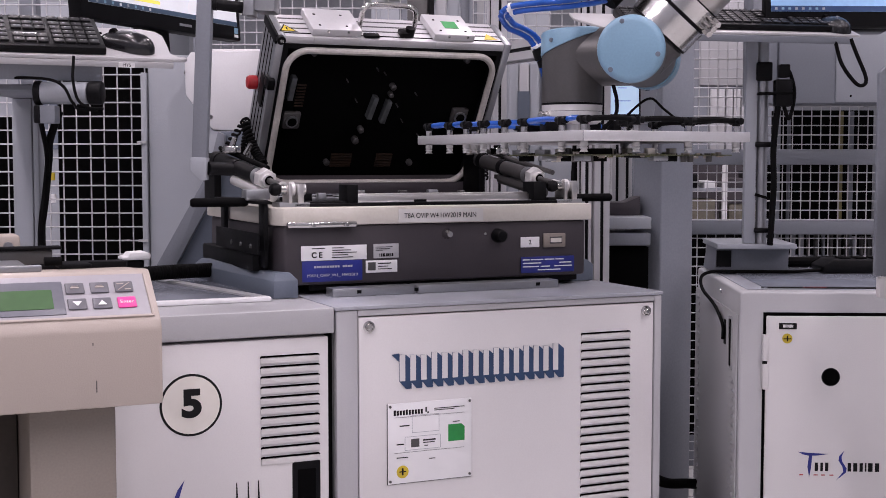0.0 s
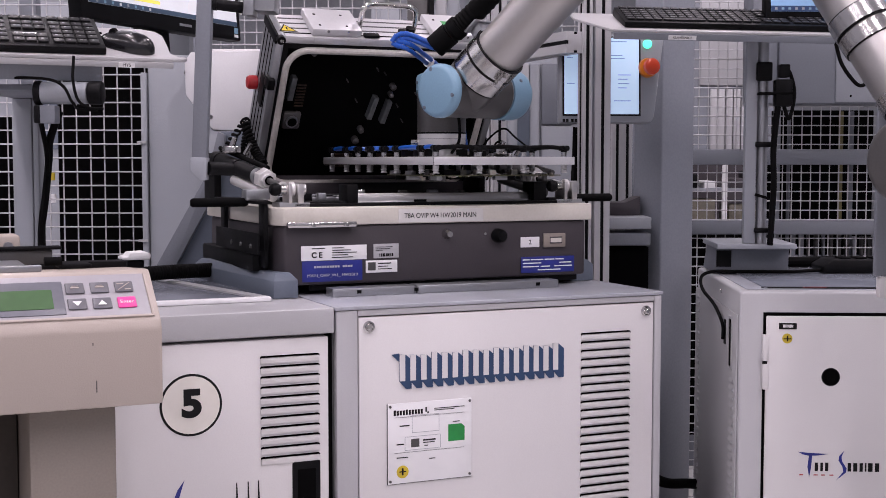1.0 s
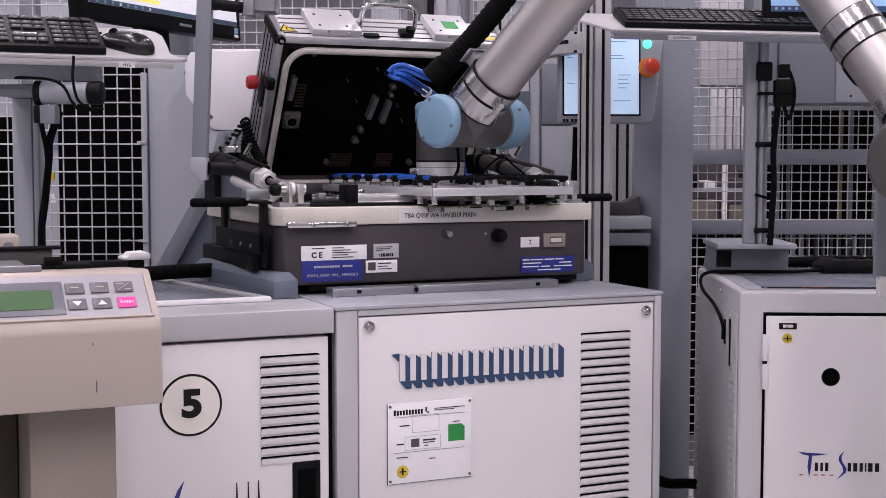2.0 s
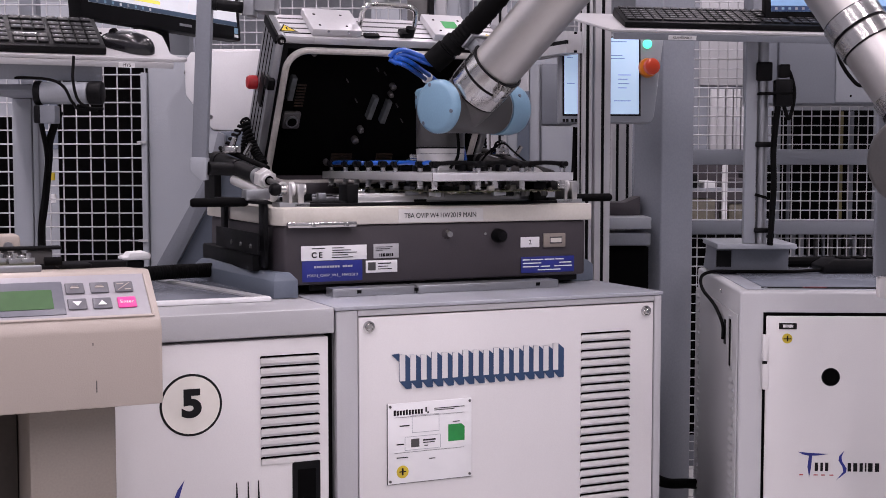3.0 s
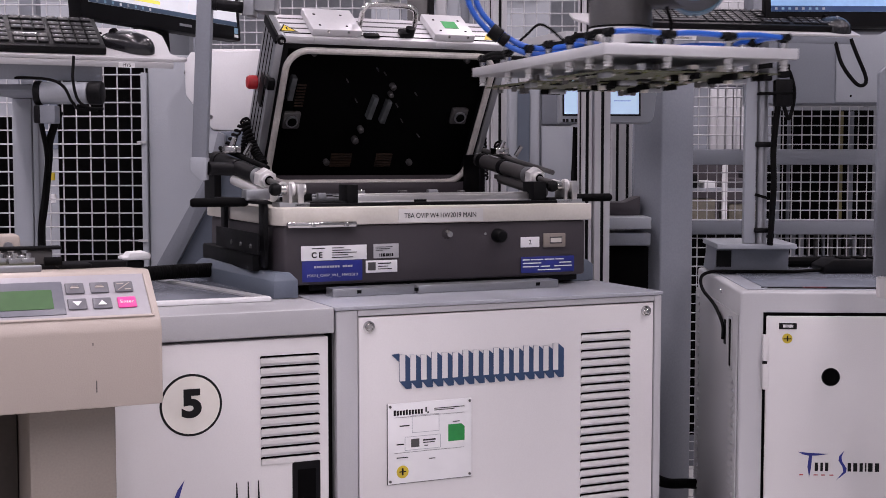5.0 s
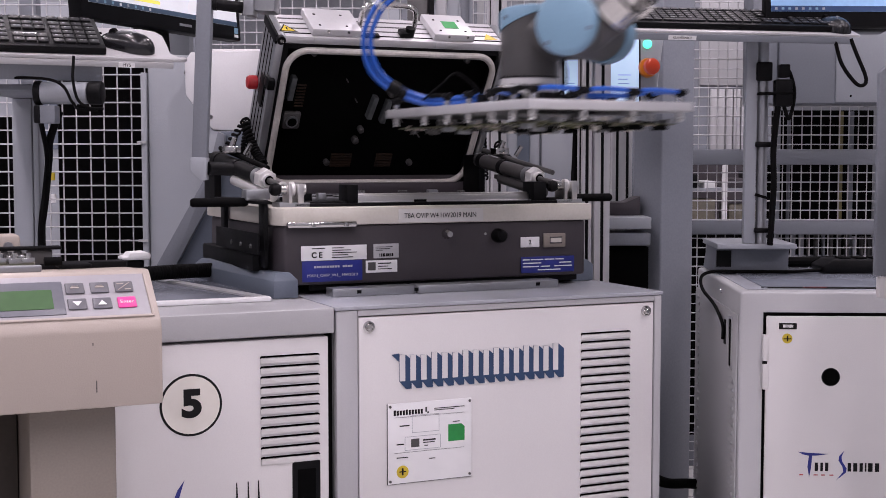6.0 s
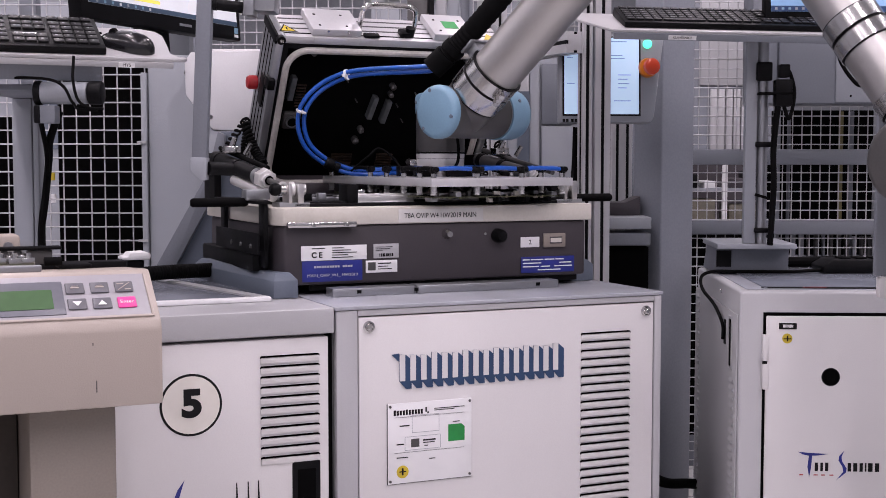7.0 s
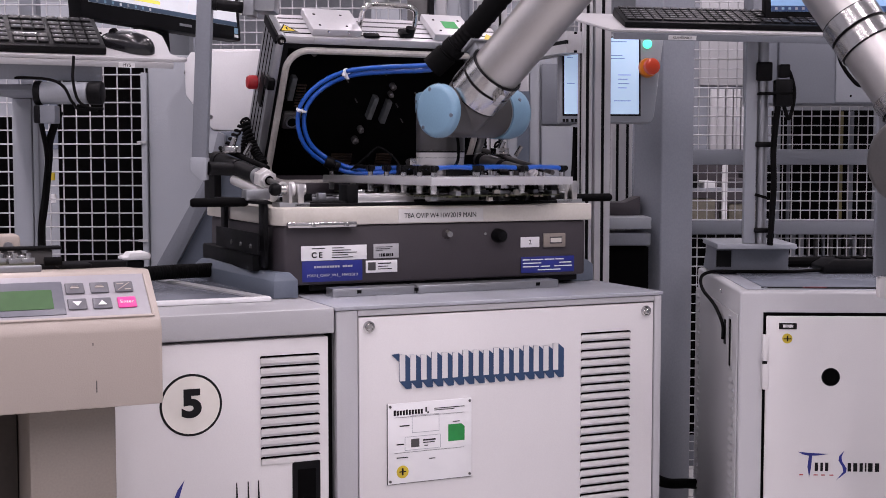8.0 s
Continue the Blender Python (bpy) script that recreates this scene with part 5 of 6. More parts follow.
def cell_frame():
    p = solo("corner_post", box(-0.052, 0.052, -0.052, 0.052, 0.0, 2.6, 0.005, 3), mat("corner_post_paint", (0.28, 0.30, 0.34), 0.35, vary=0.06, scale=2.5, fine=220, bump=0.1), pose(0.54, 3.16, 0, 0, 0, YAW + 8), "grey painted square steel corner post", "post")
    slot_profile("frame_post", pose(0.3545, 2.95, 0.0, 0, 0, YAW), 1.9, 0.04, "slotted aluminium frame post with black inserts", "frame posts")
    slot_profile("frame_post", pose(0.3215, 2.93, 0.0, 0, 0, YAW), 1.9, 0.024, "slotted aluminium frame post with black inserts", "frame posts")
    slot_profile("frame_post", pose(0.145, 3.5, 0.0, 0, 0, YAW), 1.8, 0.04, "slotted aluminium frame post with black inserts", "frame posts")
    slot_profile("frame_post", pose(0.445, 3.35, 0.0, 0, 0, YAW), 1.4, 0.03, "slotted aluminium frame post with black inserts", "frame posts")
    slot_profile("frame_post", pose(0.478, 3.4, 0.0, 0, 0, YAW), 1.4, 0.03, "slotted aluminium frame post with black inserts", "frame posts")
    slot_profile("frame_beam", pose(0.298, 2.915, 1.466, -90, 0, YAW), 0.62, 0.048, "slotted aluminium cross beam between frame posts")
    solo("pendant_cable", sweep([(0.318, 3.08, 1.28), (0.316, 3.08, 1.2), (0.312, 3.08, 1.12), (0.308, 3.08, 0.95)], 0.0085, 8, 8), RUBBER, pose(0, 0, 0), "thick black cable hanging from the pendant", "cable")
    # ledge between post and frame
    l = thing("machine_ledge", pose(0, 0, 0), "grey steel ledge with a dark opening below", "machine")
    part("ledge", box(0.36, 0.49, 3.02, 3.2, 1.04, 1.068, 0.003), FRAME, l)
    part("ledge", box(0.36, 0.49, 3.03, 3.2, 1.0, 1.03, 0.003), POST, l)
    # a solid near-black block stands in for the shade inside the opening
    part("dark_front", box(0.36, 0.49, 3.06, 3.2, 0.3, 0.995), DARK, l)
    part("rear_box", prism([(0.37, 1.069), (0.37, 1.1), (0.44, 1.1), (0.475, 1.115), (0.475, 1.069)], "y", 3.1, 3.2, 0.002), BODY, l)
    # cabinets and panels seen between lid and frame
    c = thing("control_cabinet", pose(0, 0, 0), "pale lilac grey control cabinet behind the frame", "cabinet")
    part("body", box(0.17, 0.42, 3.75, 4.1, 0.0, 1.5, 0.006), FRAME, c)
    part("door", box(0.285, 0.375, 3.735, 3.7495, 0.05, 1.3, 0.003), FRAME, c)
    part("door", box(0.285, 0.375, 3.735, 3.7495, 1.305, 1.48, 0.003), POST, c)
    for k in range(3):
        part("panel", box(0.19 + 0.03 * k, 0.218 + 0.03 * k, 3.735, 3.7495, 0.05, 1.48, 0.003), TRIM if k == 1 else FRAME, c)
    part("window", box(0.215, 0.25, 3.73, 3.7345, 1.19, 1.4), SLATE, c)


cell_frame()


def pendant():
    t = thing("teach_pendant", pose(0.277, 2.995, 1.288, -3, 0, 4), "grey teach pendant with a lit blue screen and stop button", "control panel")
    part("case", prism([(-0.006, 0.0), (0.205, 0.0), (0.215, 0.012), (0.239, 0.205), (-0.006, 0.205)], "y", 0.0, 0.04, 0.004), FRAME, t)
    part("screen_rim", box(0.0, 0.183, -0.002, 0.0, 0.016, 0.2), BLACK, t)
    sc = part("screen", box(0.004, 0.179, -0.003, -0.002, 0.02, 0.197), SCREEN, t, "lit pale blue touch screen")
    ink = mat("screen_print", (0.16, 0.30, 0.42), 0.3, vary=0.0, bump=0, emit=0.4)
    for x, w, z in ((0.1, 0.05, 0.187), (0.1, 0.04, 0.155), (0.1, 0.045, 0.148), (0.13, 0.03, 0.11), (0.13, 0.022, 0.1), (0.13, 0.026, 0.09), (0.13, 0.02, 0.08), (0.12, 0.04, 0.05), (0.01, 0.018, 0.09), (0.01, 0.014, 0.15)):
        part("screen_line", box(x, x + w, -0.0036, -0.0028, z, z + 0.0018), ink, sc)
    part("green_lamp", lathe([(0, 0.0105), (0.006, 0.0105), (0.009, 0.007)], (0.199, 0.0, 0.183), (0, -1, 0), 20), mat("green_lit", (0.05, 0.75, 0.45), 0.3, vary=0.0, bump=0, emit=1.6), t, "lit green round lamp")
    e = part("stop_collar", lathe([(0, 0.023), (0.012, 0.021)], (0.2, 0.0, 0.128), (0, -1, 0), 24), mat("amber_plastic", (0.75, 0.22, 0.02), 0.35, vary=0.05), t, "amber collar of the stop button")
    part("stop_button", lathe([(0, 0.011), (0.01, 0.011), (0.011, 0.0195), (0.02, 0.0185), (0.024, 0.012)], (0.2, -0.012, 0.128), (0.25, -1, 0), 24), mat("stop_red", (0.62, 0.06, 0.02), 0.3, vary=0.05), e, "red mushroom stop button")
    bars(t, [(0.0, 0.006, 0.002, 0.009), (0.008, 0.014, 0.002, 0.009), (0.02, 0.026, 0.002, 0.009), (0.028, 0.034, 0.002, 0.009)], INK, pose(0, -0.0008, 0) @ FACE)
    part("mount", box(0.03, 0.06, 0.041, 0.08, 0.02, 0.12, 0.004), POST, t)


pendant()


def fences():
    mesh_panel(pose(-1.4, 3.4, 0), 0.64, 1.75, 0.0363, 0.0019, "welded wire safety fence panel before a black board", z0=0.3)
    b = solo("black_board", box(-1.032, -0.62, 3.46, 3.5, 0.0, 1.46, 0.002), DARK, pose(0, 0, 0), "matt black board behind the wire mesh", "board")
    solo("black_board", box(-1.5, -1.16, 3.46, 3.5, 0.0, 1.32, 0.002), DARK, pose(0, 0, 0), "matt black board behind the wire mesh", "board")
    solo("fence_post", box(-1.12, -1.07, 3.42, 3.46, 0.0, 1.8, 0.003), POST, pose(0, 0, 0), "grey steel fence post", "post", "fence posts")
    mesh_panel(pose(0.66, 3.6, 0), 0.62, 1.9, 0.0262, 0.0016, "welded wire safety fence panel with grey rails", rails=((1.189, 1.232), (0.995, 1.034)), z0=0.25)
    solo("fence_post", box(1.235, 1.3, 3.58, 3.64, 0.0, 2.0, 0.003), POST, pose(0, 0, 0), "grey steel fence post", "post", "fence posts")
    mesh_panel(pose(-0.74, 3.9, 0), 0.62, 2.0, 0.036, 0.0022, "welded wire safety fence panel behind the lid", z0=0.9)
    mesh_panel(pose(0.1, 4.3, 0), 0.42, 1.9, 0.042, 0.0022, "welded wire safety fence panel behind the frame", rails=((1.17, 1.24),), z0=0.3)
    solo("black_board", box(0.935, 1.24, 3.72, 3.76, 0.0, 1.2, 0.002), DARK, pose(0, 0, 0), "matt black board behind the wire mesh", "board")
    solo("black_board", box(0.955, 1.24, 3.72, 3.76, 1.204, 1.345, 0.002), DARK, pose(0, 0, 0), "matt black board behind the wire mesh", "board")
    # added dark sheet, stands in for the dark area behind the lower mesh
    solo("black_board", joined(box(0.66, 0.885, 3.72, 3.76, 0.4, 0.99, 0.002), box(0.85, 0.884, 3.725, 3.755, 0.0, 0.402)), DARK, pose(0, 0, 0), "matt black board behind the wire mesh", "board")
    k = thing("slatted_screen", pose(0, 0, 0), "grey upright slats before the dark fence board", "screen")
    part("sill", box(0.94, 1.235, 3.66, 3.7, 0.9, 0.93, 0.002), POST, k)
    rnd = random.Random(5)
    ochre = mat("ochre_paint", (0.20, 0.17, 0.07), 0.5, vary=0.1)
    for x, w, mt in ((0.951, 0.009, FRAME), (0.983, 0.006, POST), (1.13, 0.008, ochre), (1.157, 0.011, POST)):
        part("pole", box(x, x + w, 3.67, 3.69, 0.931, 1.34, 0.001), mt, k)
    for i in range(11):
        x = 0.99 + 0.0215 * i
        part("slat", box(x, x + rnd.uniform(0.005, 0.012), 3.64, 3.655, 0.9305, 0.985 + rnd.uniform(0, 0.012), 0.001), (CAST, POST, FRAME)[rnd.randrange(3)], k)
    part("slat_board", box(0.985, 1.235, 3.64, 3.6595, 0.9, 0.93, 0.001), POST, k)
    part("foot", box(0.95, 0.98, 3.665, 3.695, 0.0, 0.8995), POST, k)
    part("foot", box(1.2, 1.23, 3.665, 3.695, 0.0, 0.8995), POST, k)
    # white cabinet half seen behind the right tray
    w = thing("wall_cabinet", pose(0.985, 3.45, 1.352, 0, 0, 0), "pale grey wall cabinet beside the monitor", "cabinet")
    part("body", box(-0.09, 0.3, 0.0, 0.12, 0.0, 0.3, 0.004), POST, w)
    part("door", box(0.06, 0.296, -0.006, -0.0005, 0.004, 0.296, 0.002), FRAME, w)
    part("side_panel", box(-0.16, -0.091, 0.01, 0.12, 0.0, 0.3, 0.004), POST, w)
    part("cable_hole", lathe([(0, 0.003), (0.0008, 0.003)], (0.1, -0.006, 0.02), (0, -1, 0), 10), DARK, w)
    part("hanger", box(-0.1, 0.28, 0.121, 0.15, 0.02, 0.28), POST, w)
    g = thing("guard_panel", pose(0, 0, 0), "grey sheet metal guard fixed to the robot pedestal", "panel")
    part("sheet", prism([(0.772, 0.995), (0.772, 1.355), (0.79, 1.372), (0.9, 1.39), (0.9, 0.995)], "y", 2.291, 2.306, 0.003), POST, g)
    part("lower_lip", box(0.781, 0.9, 2.291, 2.312, 0.955, 0.992, 0.002), PANEL, g)
    w = thing("white_cabinet", pose(0, 0, 0), "bright white cabinet behind the wire fence", "cabinet")
    part("body", box(0.9, 1.3, 5.0, 5.4, 0.0, 1.9, 0.006), POST, w)
    for k in range(7):
        part("rib_panel", box(1.03 + 0.03 * k, 1.056 + 0.03 * k, 4.98, 4.999, 1.22, 1.475, 0.003), TRIM, w)
    part("upper_panel", box(0.99, 1.28, 4.985, 4.999, 1.49, 1.85, 0.003), TRIM, w)
    part("opening", box(0.92, 1.28, 4.985, 4.999, 0.7, 1.2), BODY, w)


fences()


def background():
    """Machines and cabinets deeper in the hall, seen through the mesh."""
    rows = (("machine_cabinet", -3.2, -1.25, 5.6, 6.4, 2.0, FRAME), ("machine_cabinet", -1.2, -0.35, 6.2, 7.0, 1.55, POST), ("machine_cabinet", -0.3, 0.45, 5.4, 6.0, 1.95, FRAME), ("machine_cabinet", 0.5, 0.98, 6.6, 7.2, 1.4, POST), ("machine_cabinet", 1.95, 3.4, 5.2, 6.0, 2.2, FRAME))
    for n, x0, x1, y0, y1, z, mt in rows:
        t = thing(n, pose(0, 0, 0), "grey machine cabinet standing deeper in the hall", "machine", "far machine cabinets")
        part("body", box(x0, x1, y0, y1, 0.0, z, 0.01), mt, t)
        k = x0 + 0.04
        while k + 0.3 < x1:
            part("door", box(k, k + 0.28, y0 - 0.012, y0 - 0.001, 0.1, z - 0.12, 0.004), FRAME, t)
            part("window", box(k + 0.05, k + 0.23, y0 - 0.018, y0 - 0.0125, z - 0.75, z - 0.35), SLATE, t)
            k += 0.32
        part("lamp_strip", box(x0 + 0.05, x1 - 0.05, y0 - 0.02, y0 - 0.001, z - 0.08, z - 0.05), WHITE, t)
    k = thing("machine_column", pose(0, 0, 0), "dark grey machine column behind the wire fence", "machine")
    part("column", box(-0.14, -0.05, 4.35, 4.5, 0.0, 2.1, 0.004), CAST, k)
    part("edge", box(-0.049, -0.03, 4.34, 4.5, 0.0, 2.1, 0.002), BLACK, k)
    for i in range(5):
        part("panel", box(-0.025 + 0.042 * i, 0.012 + 0.042 * i, 4.36, 4.4, 0.0, 2.1, 0.003), (TRIM, FRAME, POST)[i % 3], k)
    s = thing("shelf_rack", pose(0, 0, 0), "metal shelf rack with small boxes", "shelf")
    for x in (0.84, 1.0, 1.16):
        part("upright", box(x, x + 0.016, 4.6, 4.62, 0, 1.2), WHITE, s)
    for z in (0.75, 0.93, 1.09):
        part("shelf_board", box(0.83, 1.19, 4.621, 4.85, z, z + 0.012), FRAME, s)
    khaki = mat("khaki_card", (0.16, 0.145, 0.11), 0.6, vary=0.15, scale=20)
    for x, z, w, h, mt in ((0.87, 1.1025, 0.05, 0.05, BLACK), (0.94, 1.1025, 0.04, 0.025, WHITE), (1.03, 1.1025, 0.06, 0.035, BODY), (1.1, 1.1025, 0.05, 0.06, BLACK), (0.87, 0.9425, 0.11, 0.12, khaki), (1.03, 0.9425, 0.1, 0.1, khaki), (0.86, 0.7625, 0.05, 0.1, WHITE), (0.93, 0.7625, 0.06, 0.07, BODY), (1.04, 0.7625, 0.09, 0.12, khaki)):
        solo("storage_box", box(x, x + w, 4.63, 4.8, z, z + h, 0.003), mt, pose(0, 0, 0), "small storage box standing on the rack", "box", "boxes on the rack")
    for x, z, mt in ((-1.045, 1.255, YELLOW), (-1.042, 1.16, YELLOW), (-1.04, 1.1, WHITE)):
        solo("warning_tag", box(x - 0.008, x + 0.008, 3.43, 3.436, z - 0.012, z + 0.012, 0.001), mt, pose(0, 0, 0), "small tag fixed to the wire fence", "tag")


background()


# ---- robot arm and gripper ----
FOOT = Vector((0.86, 2.2, 0.0))
SHOULDER_Z, UPPER, FORE, SIDE, UPSIDE, REACH = 1.2, 0.65, 0.66, 0.18, 0.19, 0.12


def arm_state(x, y, z):
    """Heading, side, wrist, rise angle, elbow and shoulder of the arm when the gripper's middle is at x, y, z."""
    beta = -0.6
    for _ in range(30):
        h = Vector((math.cos(beta), math.sin(beta), 0))
        gap = FOOT - (Vector((x, y, z + 0.138)) + REACH * h)
        beta = math.atan2(gap.y, gap.x) + math.asin(max(-1, min(1, -SIDE / math.hypot(gap.x, gap.y))))
    h = Vector((math.cos(beta), math.sin(beta), 0))
    n = Vector((h.y, -h.x, 0))
    w = Vector((x, y, z + 0.138)) + REACH * h
    run, rise = (FOOT - w).dot(h), SHOULDER_Z - w.z
    far = math.hypot(run, rise)
    inner = math.acos(max(-1, min(1, (FORE ** 2 + far ** 2 - UPPER ** 2) / (2 * FORE * far))))
    phi = math.atan2(rise, run) + inner
    e = w + FORE * (math.cos(phi) * h + Vector((0, 0, math.sin(phi))))
    s = w + run * h + Vector((0, 0, rise))
    return h, n, w, phi, e, s


def basis(x, y, z, at):
    m = Matrix((x, y, z)).transposed().to_4x4()
    m.translation = at
    return m


def joint_cap(parent, at, axis, r=0.058):
    c = part("cap", lathe([(0, r), (0.009, r), (0.014, r * 0.965), (0.0175, r * 0.88), (0.0185, r * 0.8)], at, axis, 40), SKY, parent, "pale blue plastic joint cap")
    ax = Vector(axis).normalized()
    q = ax.to_track_quat("Z", "Y").to_matrix()
    for k in range(3):
        a = radians(-13 + 120 * k)
        p = Vector(at) + q @ Vector((r * 0.83 * math.cos(a), r * 0.83 * math.sin(a), 0.0165))
        part("cap_screw", joined(lathe([(0, 0.004), (0.0022, 0.004), (0.0024, 0.003)], p, axis, 14), lathe([(0.0005, 0.002), (0.003, 0.002)], p, axis, 6)), SLATE, c)


def drum(r, low, high, round_off, seg=40):
    """A round drum whose lower and upper rims follow the heights low(x, r) and high(x, r)."""
    bm = bmesh.new()
    rows = [(r, low), (r, high)]
    if round_off:
        rows = [(r, low), (r, lambda x, q: high(x, q) - round_off), (r - round_off * 0.3, lambda x, q: high(x, q) - round_off * 0.3), (r - round_off, high)]
    rings = []
    for q, f in rows:
        ring = []
        for k in range(seg):
            x, y = q * math.cos(2 * math.pi * k / seg), q * math.sin(2 * math.pi * k / seg)
            ring.append(bm.verts.new((x, y, max(f(x, q), low(x, q) + 0.0008 * len(rings)))))
        rings.append(ring)
    for a, b in zip(rings, rings[1:]):
        for k in range(seg):
            bm.faces.new((a[k], a[(k + 1) % seg], b[(k + 1) % seg], b[k]))
    bm.faces.new(rings[0][::-1]), bm.faces.new(rings[-1])
    bmesh.ops.recalc_face_normals(bm, faces=bm.faces[:])
    return bm


def robot():
    r = thing("robot_arm", Matrix.Translation(FOOT), "jointed industrial robot arm with silver tubes and pale blue caps", "robot arm")
    part("pedestal", box(-0.06, 0.06, -0.06, 0.06, 0.0, 0.98, 0.008), POST, r)
    part("base", lathe([(0, 0.08), (0.03, 0.08), (0.04, 0.072), (0.15, 0.072)], (0, 0, 0.98), (0, 0, 1)), CAST, r)
    sh = part("shoulder", rod((0, -0.17, 0), (0, 0.075, 0), 0.075, seg=32, bevel=0.01), CAST, r)
    joint_cap(sh, (0, 0.075, 0), (0, 1, 0), 0.075)
    up = part("upper_arm", rod((0.0, 0, 0), (UPPER, 0, 0), 0.05, seg=36), TUBE, r, "satin aluminium upper arm tube")
    part("joint", rod((0, -0.08, 0), (0, 0.08, 0), 0.073, seg=32, bevel=0.01), CAST, up)
    part("collar", lathe([(0.07, 0.0535), (0.115, 0.0535), (0.1165, 0.049), (0.12, 0.049), (0.1215, 0.0535), (0.15, 0.0535)], (0, 0, 0), (1, 0, 0), 36), STEEL, up, "polished collar with dark seams")
    part("collar", lathe([(0.25, 0.054), (0.278, 0.054), (0.28, 0.05), (0.2835, 0.05), (0.285, 0.054), (0.315, 0.054)], (0, 0, 0), (1, 0, 0), 36), STEEL, up, "polished collar with dark seams")
    for x in (0.1185, 0.2818, 0.249, 0.316):
        part("seam", lathe([(x - 0.0011, 0.0527), (x + 0.0011, 0.0527)], (0, 0, 0), (1, 0, 0), 36), BLACK, up)
    part("elbow_joint", rod((UPPER, -0.08, 0), (UPPER, 0.07, 0), 0.07, seg=32, bevel=0.01), CAST, up)
    fo = part("forearm", rod((0.10, 0, 0), (FORE, 0, 0), 0.051, seg=40), TUBE, r, "satin aluminium forearm tube")
    part("socket", lathe([(0.0, 0.052), (0.044, 0.054), (0.0475, 0.0515)], (0, 0, 0), (1, 0, 0), 36), CAST, fo, "dark grey cast socket")
    cl = part("collar", lathe([(0.051, 0.0565), (0.089, 0.0565), (0.0905, 0.053), (0.0935, 0.053), (0.095, 0.0565), (0.122, 0.0565), (0.124, 0.052)], (0, 0, 0), (1, 0, 0), 40), STEEL, fo, "polished clamp collar")
    part("seam", lathe([(0.0477, 0.0555), (0.051, 0.0555)], (0, 0, 0), (1, 0, 0), 36), BLACK, fo)
    part("seam", lathe([(0.0902, 0.0557), (0.0938, 0.0557)], (0, 0, 0), (1, 0, 0), 36), BLACK, cl)
    part("seam", lathe([(0.122, 0.0568), (0.1245, 0.0568)], (0, 0, 0), (1, 0, 0), 36), BLACK, cl)
    for k in range(3):
        part("clamp_screw", joined(rod((0.098 + 0.0095 * k, -0.02, -0.05), (0.098 + 0.0095 * k, -0.032, -0.066), 0.0045, seg=10), rod((0.098 + 0.0095 * k, -0.026, -0.058), (0.098 + 0.0095 * k, -0.034, -0.069), 0.006, seg=6)), STEEL, cl)
    part("elbow_joint", rod((FORE, -0.06, 0), (FORE, 0.09, 0), 0.055, seg=28, bevel=0.01), CAST, fo)
    part("hose_bracket", joined(box(0.1, 0.128, -0.02, 0.015, 0.05, 0.07, 0.002), box(0.096, 0.132, -0.03, 0.025, 0.0705, 0.075, 0.001)), ALU_MATT, fo)
    part("sleeve", sweep([(0.03, -0.043, 0.0925), (0.05, -0.036, 0.0933), (0.07, -0.03, 0.094), (0.12, -0.015, 0.095), (0.22, -0.005, 0.098), (0.36, 0.0, 0.105), (0.52, 0.0, 0.11)], 0.0215, 14, 14, 0.045), RUBBER, fo, "black corrugated hose sleeve")
    part("sleeve_wrap", joined(sweep([(0.027, -0.044, 0.092), (0.045, -0.038, 0.0932), (0.066, -0.032, 0.094)], 0.0245, 12, 5), rod((0.075, -0.028, 0.094), (0.09, -0.024, 0.0945), 0.024, seg=16)), RUBBER, fo)
    # wrist: x along the heading, y to the far side, z up, origin on the wrist axis
    body = joined(rod((0, -0.1315, 0), (0, 0.03, 0), 0.0515, seg=40), rod((-REACH, 0.0, 0), (0, 0.0, 0), 0.0495, seg=36))
    wr = part("wrist", body, CAST, r, "dark grey cast wrist housing")
    joint_cap(wr, (0, -0.1315, 0), (0, -1, 0), 0.0535)
    part("seam", lathe([(0.0305, 0.0505), (0.0335, 0.0505)], (0, 0, 0), (0, 1, 0), 40), ALU_MATT, wr)
    far_cap = part("cap", lathe([(0.034, 0.0535), (0.08, 0.0535), (0.092, 0.051), (0.099, 0.046), (0.101, 0.04)], (0, 0, 0), (0, 1, 0), 40), SKY, wr, "pale blue plastic joint cap")
    for k in range(3):
        ang = radians(30 + 120 * k)
        part("cap_screw", lathe([(0, 0.004), (0.003, 0.0035)], (0.0525 * math.cos(ang), 0.06, 0.0525 * math.sin(ang)), (math.cos(ang), 0, math.sin(ang)), 12), SLATE, far_cap)
    # tool housing: a drum cut off aslant, under a wedge-shaped cap
    slant = lambda x, r: 0.021 + 0.40 * x
    w2 = part("tool_housing", drum(0.0515, lambda x, r: -0.0775, slant, 0.0), CAST, wr, "dark grey cast tool housing")
    w2.matrix_basis = pose(-REACH, 0, 0)
    wedge = part("cap", drum(0.0535, lambda x, r: slant(x, r) + 0.0006, lambda x, r: 0.0465 + 0.06 * x, 0.008), SKY, w2, "pale blue wedge-shaped joint cap")
    for ang in (120, 240):
        part("cap_screw", lathe([(0, 0.004), (0.003, 0.0035)], (0.0525 * math.cos(radians(ang)), 0.0525 * math.sin(radians(ang)), 0.026), (math.cos(radians(ang)), math.sin(radians(ang)), 0), 12), SLATE, wedge)
    part("seam", lathe([(0, 0.0519), (0.0032, 0.0519)], (0, 0, -0.081), (0, 0, 1), 36), BLACK, w2)
    fl = part("flange", lathe([(0, 0.043), (0.005, 0.0495), (0.0085, 0.0505), (0.0318, 0.0515)], (-REACH, 0, -0.1132), (0, 0, 1), 40), FLANGE, wr, "turned aluminium tool flange")
